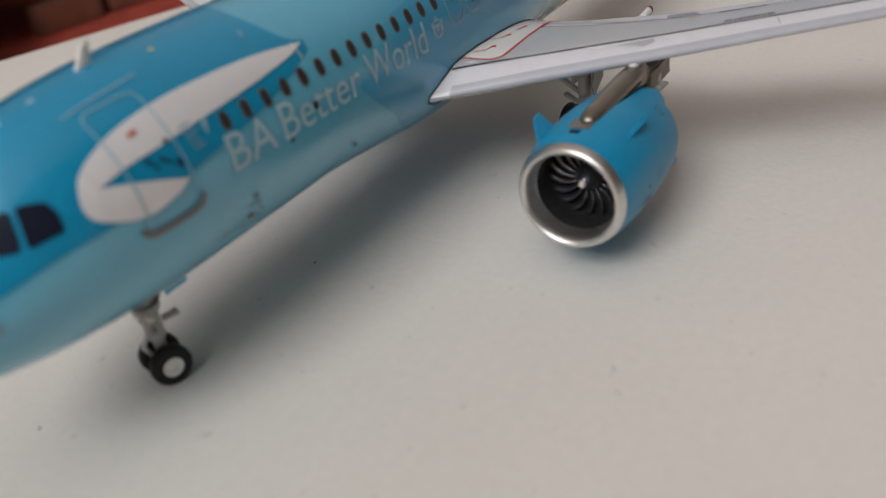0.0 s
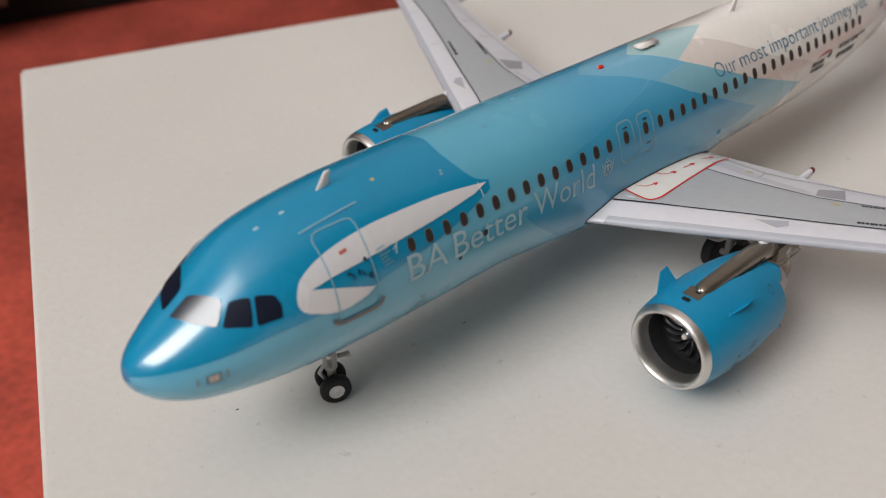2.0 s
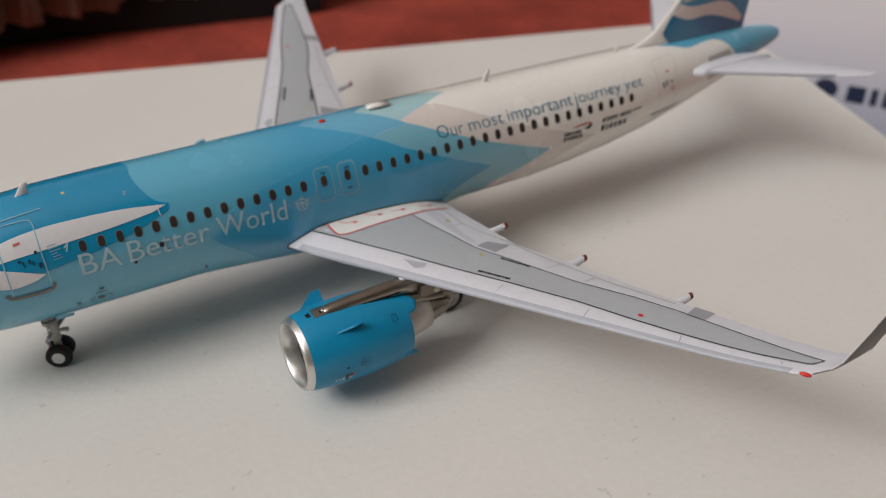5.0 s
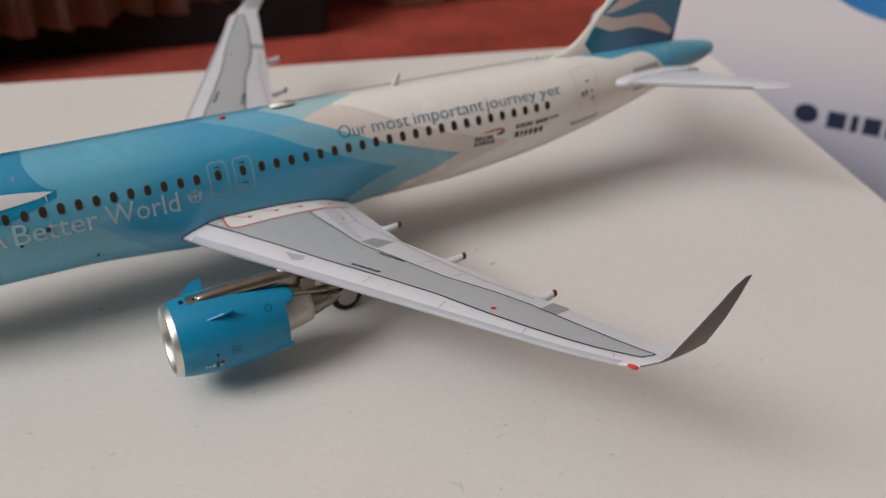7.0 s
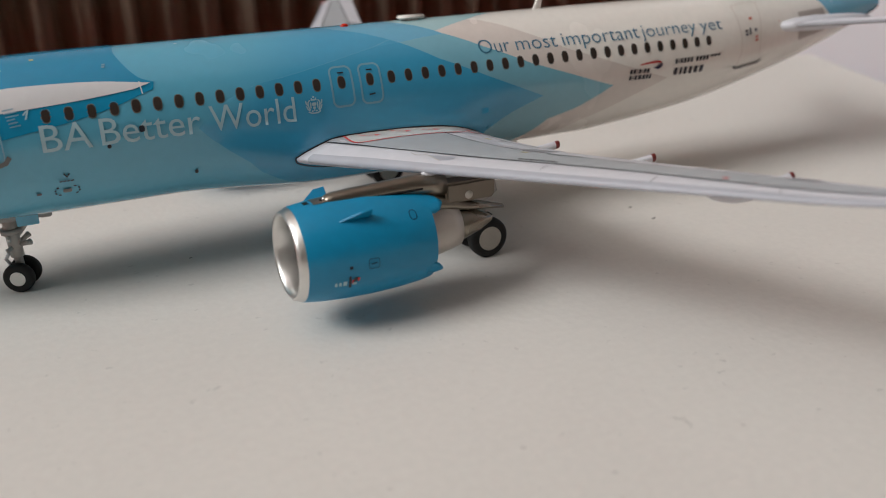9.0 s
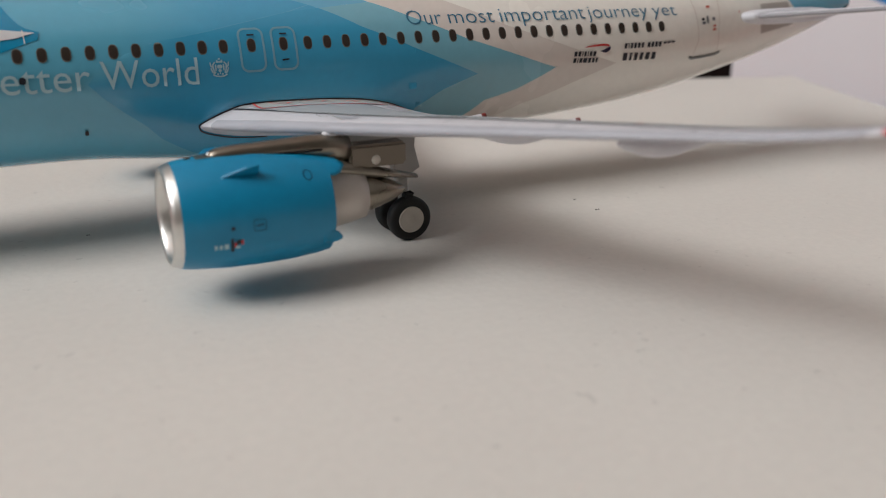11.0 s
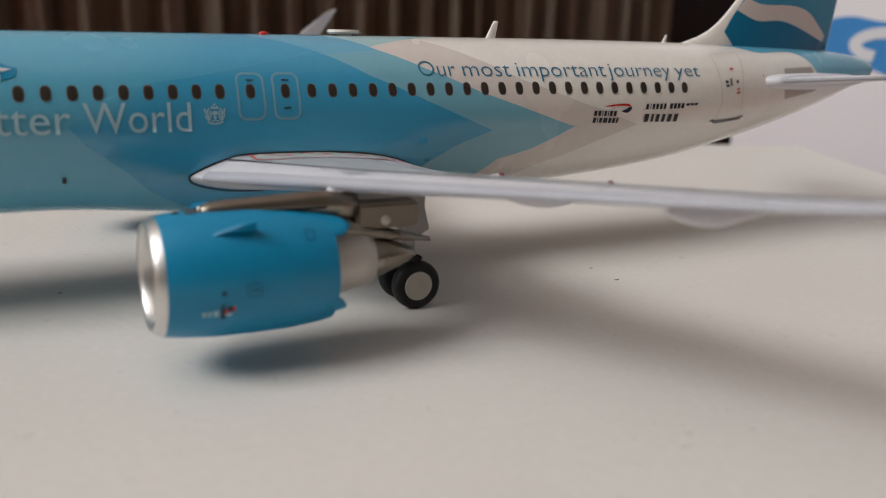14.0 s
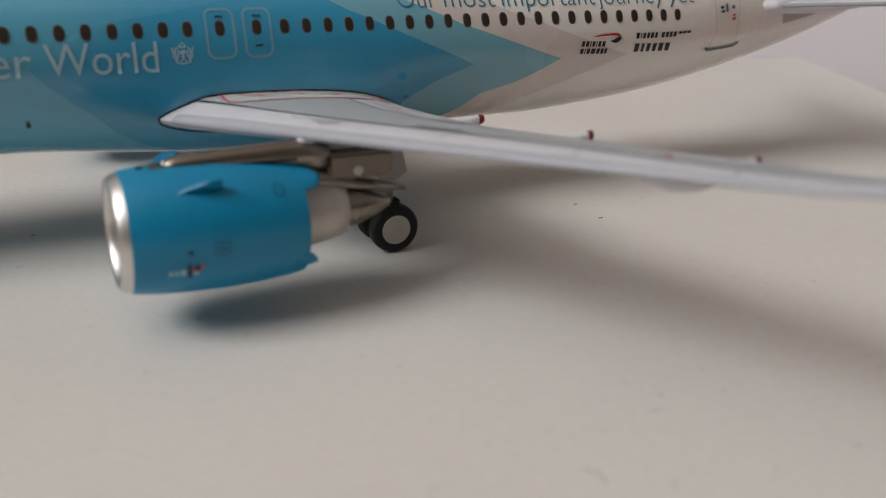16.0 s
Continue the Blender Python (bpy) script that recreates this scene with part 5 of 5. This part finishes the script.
st = curve_through([(32.45, 7.72), (33.49, 7.88), (34.49, 8.2), (35.24, 8.51), (36.0, 8.6), (36.7, 8.5)], 4) + curve_through([(36.75, 8.95), (36.0, 9.1), (35.0, 9.0), (34.0, 8.7), (33.36, 8.43), (32.83, 8.04)], 4)
fin_field([st], M_SAND, 0.02, "warm pale wave stripe")


def tailplane(sy):
    rings = []
    for t in np.linspace(0, 1, 12):
        y = 0.2 + (6.08 - 0.2) * t
        le = 32.0 + (y - 0.5) * 0.832
        te = 36.15 + (y - 0.6) * 0.27
        if t == 1:
            le += 0.42
        z = 4.93 + y * 0.138
        rings.append([(p[0], sy * p[1], p[2]) for p in section((le, y, z), (te, y, z), (0, 0, 1), 0.09, 0.0)])
    ob = sharpen(part("tailplane", loft(rings), M_WINGW, plane, "white tailplane"), 35)
    for y0, y1 in ((1.5, 5.2),):
        bm = flat(stroke([(35.3 + (y0 - 0.6) * 0.3, y0), (35.6 + (y1 - 0.6) * 0.3, y1)], 0.04))
        wrap(bm, lambda u, v: Vector((u, sy * v, 4.93 + v * 0.138 + 0.13 * (1 - v / 12))), 0.4, 0.5)
        part("hinge_line", bm, M_WINGD, ob)
    tips = []
    for y in np.linspace(1.0, 5.3, 8):
        x, z = 32.0 + (y - 0.5) * 0.832, 4.93 + y * 0.138
        tips.append([(x + 0.06 + 0.1 * math.cos(g), sy * y, z + 0.065 * math.sin(g)) for g in [2 * math.pi * i / 12 for i in range(12)]])
    part("leading_edge", loft(tips), M_EDGE, ob, "grey leading edge strip")
    root = []
    for y in (0.9, 1.3, 1.5, 1.62):
        x, z = 32.0 + (y - 0.5) * 0.832, 4.93 + y * 0.138
        root.append([(x + 1.75 - 1.95 * math.cos(g), sy * y, z + 0.27 * math.copysign(abs(math.sin(g)) ** 0.6, math.sin(g)) * (1.0 if y < 1.4 else 0.92 if y < 1.6 else 0.6)) for g in [2 * math.pi * i / 24 for i in range(24)]])
    part("root_cap", loft(root), M_WINGW, ob, "white root cap")


tailplane(-1)
tailplane(1)
part("tail_exhaust", spin_x([(38.5, 0.26), (38.66, 0.24), (38.67, 0.17), (38.5, 0.15)], 0, 0, 5.37, 24, True), M_FAN, fuselage, "dark tail exhaust ring")


# ---------------------------------------------------------------- landing gear
def wheel(name, x, y, r, w, side, parent, hub_r):
    """side: the way the hub's dished face looks."""
    prof = [(-w / 2, hub_r), (-w / 2, r * 0.78), (-w * 0.46, r * 0.9), (-w * 0.3, r * 0.985), (-w * 0.1, r), (w * 0.1, r), (w * 0.3, r * 0.985), (w * 0.46, r * 0.9), (w / 2, r * 0.78), (w / 2, hub_r)]
    part("tyre", spin_y(prof, x, y, r, 44), M_TYRE, parent, "black tyre")
    f = side * w / 2
    part("wheel_hub", spin_y([(-f * 0.9, hub_r * 1.02), (f * 1.06, hub_r * 1.02), (f * 1.1, hub_r * 0.96), (f * 1.05, hub_r * 0.88), (f * 1.05, hub_r * 0.35), (f * 1.08, hub_r * 0.3), (f * 1.09, 0.01)], x, y, r, 36), M_HUB if r > 0.5 else M_SILVER, parent, "pale round wheel hub")


gear = part("nose_gear", tube([(6.5, 0, 0.45), (6.45, 0, 1.3)], 0.12), M_STRUT, plane, "grey nose gear leg")
part("leg_sleeve", tube([(6.47, 0, 0.95), (6.4, 0, 2.25)], 0.18, 0.19), M_STRUT, gear)
part("axle", tube([(6.5, -0.4, 0.41), (6.5, 0.4, 0.41)], 0.06), M_STRUT, gear)
part("drag_brace", tube([(6.42, 0, 1.35), (6.9, 0, 1.9), (7.1, 0, 2.2)], 0.06), M_STRUT, gear)
for sy in (-1, 1):
    part("steering_arm", tube([(6.44, 0, 1.25), (6.4, sy * 0.28, 1.22), (6.35, sy * 0.34, 1.2)], 0.05, 0.07), M_STRUT, gear)
    part("steering_knob", tube([(6.62, sy * 0.12, 1.3), (6.8, sy * 0.3, 1.38), (6.84, sy * 0.33, 1.4)], 0.06, 0.09), M_STRUT, gear)
    part("taxi_lamp", tube([(6.28, sy * 0.18, 1.5), (6.36, sy * 0.18, 1.5)], 0.09), M_SILVER, gear)
    wheel("wheel", 6.5, sy * 0.27, 0.41, 0.27, sy, gear, 0.2)
    bm = box(6.6, 7.15, sy * 0.44 - 0.025, sy * 0.44 + 0.025, 1.9, 2.3, 0.015)
    part("gear_door", bm, M_TEAL, gear, "pale teal gear door", smooth=False)
part("leg_collar", tube([(6.43, 0, 1.62), (6.42, 0, 1.76)], 0.27), M_GEARD, gear)
bm = box(6.1, 7.5, -0.42, 0.42, 2.05, 2.2, 0.03)
part("gear_bay", bm, M_GEARD, gear, smooth=False)


part("torque_link", tube([(6.36, -0.02, 1.2), (6.16, -0.05, 0.86), (6.36, -0.02, 0.5)], 0.05), M_WINGW, gear, "white torque link")
part("bay_door", box(7.2, 7.5, -0.2, 0.2, 1.96, 2.14, 0.03), M_GEARD, gear, smooth=False)
gear.location.x = 0.15 * S
for ob in gear.children:
    if ob.name.split(".")[0] in ("tyre", "wheel_hub", "axle", "torque_link", "steering_arm"):
        for v in ob.data.vertices:
            dx, dy, ca, sa = v.co.x - 6.5 * S, v.co.y, math.cos(radians(-22)), math.sin(radians(-22))
            v.co.x, v.co.y = 6.5 * S + ca * dx - sa * dy, sa * dx + ca * dy


def main_gear(sy):
    y = sy * 3.68
    g = part("main_gear", tube([(18.9, y, 0.6), (18.88, y, 1.5)], 0.11), M_STRUT, plane, "grey main gear leg")
    part("leg_sleeve", tube([(18.88, y, 1.25), (18.82, y * 1.01, 2.2), (18.75, y * 1.02, 3.1)], 0.17, 0.2), M_STRUT, g)
    part("axle", tube([(18.9, y - 0.6, 0.6), (18.9, y + 0.6, 0.6)], 0.09), M_STRUT, g)
    part("side_stay", tube([(18.85, y, 1.5), (18.8, sy * 2.2, 2.5)], 0.08), M_STRUT, g)
    part("drag_strut", tube([(18.7, y + sy * 0.2, 1.5), (17.6, y + sy * 0.3, 1.85), (16.9, y + sy * 0.35, 2.3)], 0.07), M_GEARD, g)
    part("torque_link", tube([(18.95, y, 1.2), (19.2, y, 1.0), (19.0, y, 0.75)], 0.06), M_STRUT, g)
    part("brake_lug", box(18.78, 18.98, y + sy * 0.3, y + sy * 0.5, 1.1, 1.28, 0.03), M_TYRE, g, smooth=False)
    for d in (-1, 1):
        wheel("wheel", 18.9, y + d * 0.42, 0.6, 0.36, d, g, 0.35)
    bm = bmesh.new()
    pts = [(17.1, 3.1), (19.1, 3.05), (19.08, 2.53), (19.24, 1.95), (18.68, 1.6), (18.5, 1.95), (18.6, 2.3), (17.2, 2.45)]
    a = [bm.verts.new((px, y + sy * (0.3 + 0.05 * (pz - 1.5)), pz)) for px, pz in pts]
    b = [bm.verts.new((px, y + sy * (0.36 + 0.05 * (pz - 1.5)), pz)) for px, pz in pts]
    bm.faces.new(a), bm.faces.new(b[::-1])
    for i in range(len(pts)):
        bm.faces.new((a[i], b[i], b[(i + 1) % len(pts)], a[(i + 1) % len(pts)]))
    bmesh.ops.recalc_face_normals(bm, faces=bm.faces)
    part("gear_door", bm, M_GEARD, g, "grey gear door", smooth=False)


main_gear(-1)
main_gear(1)
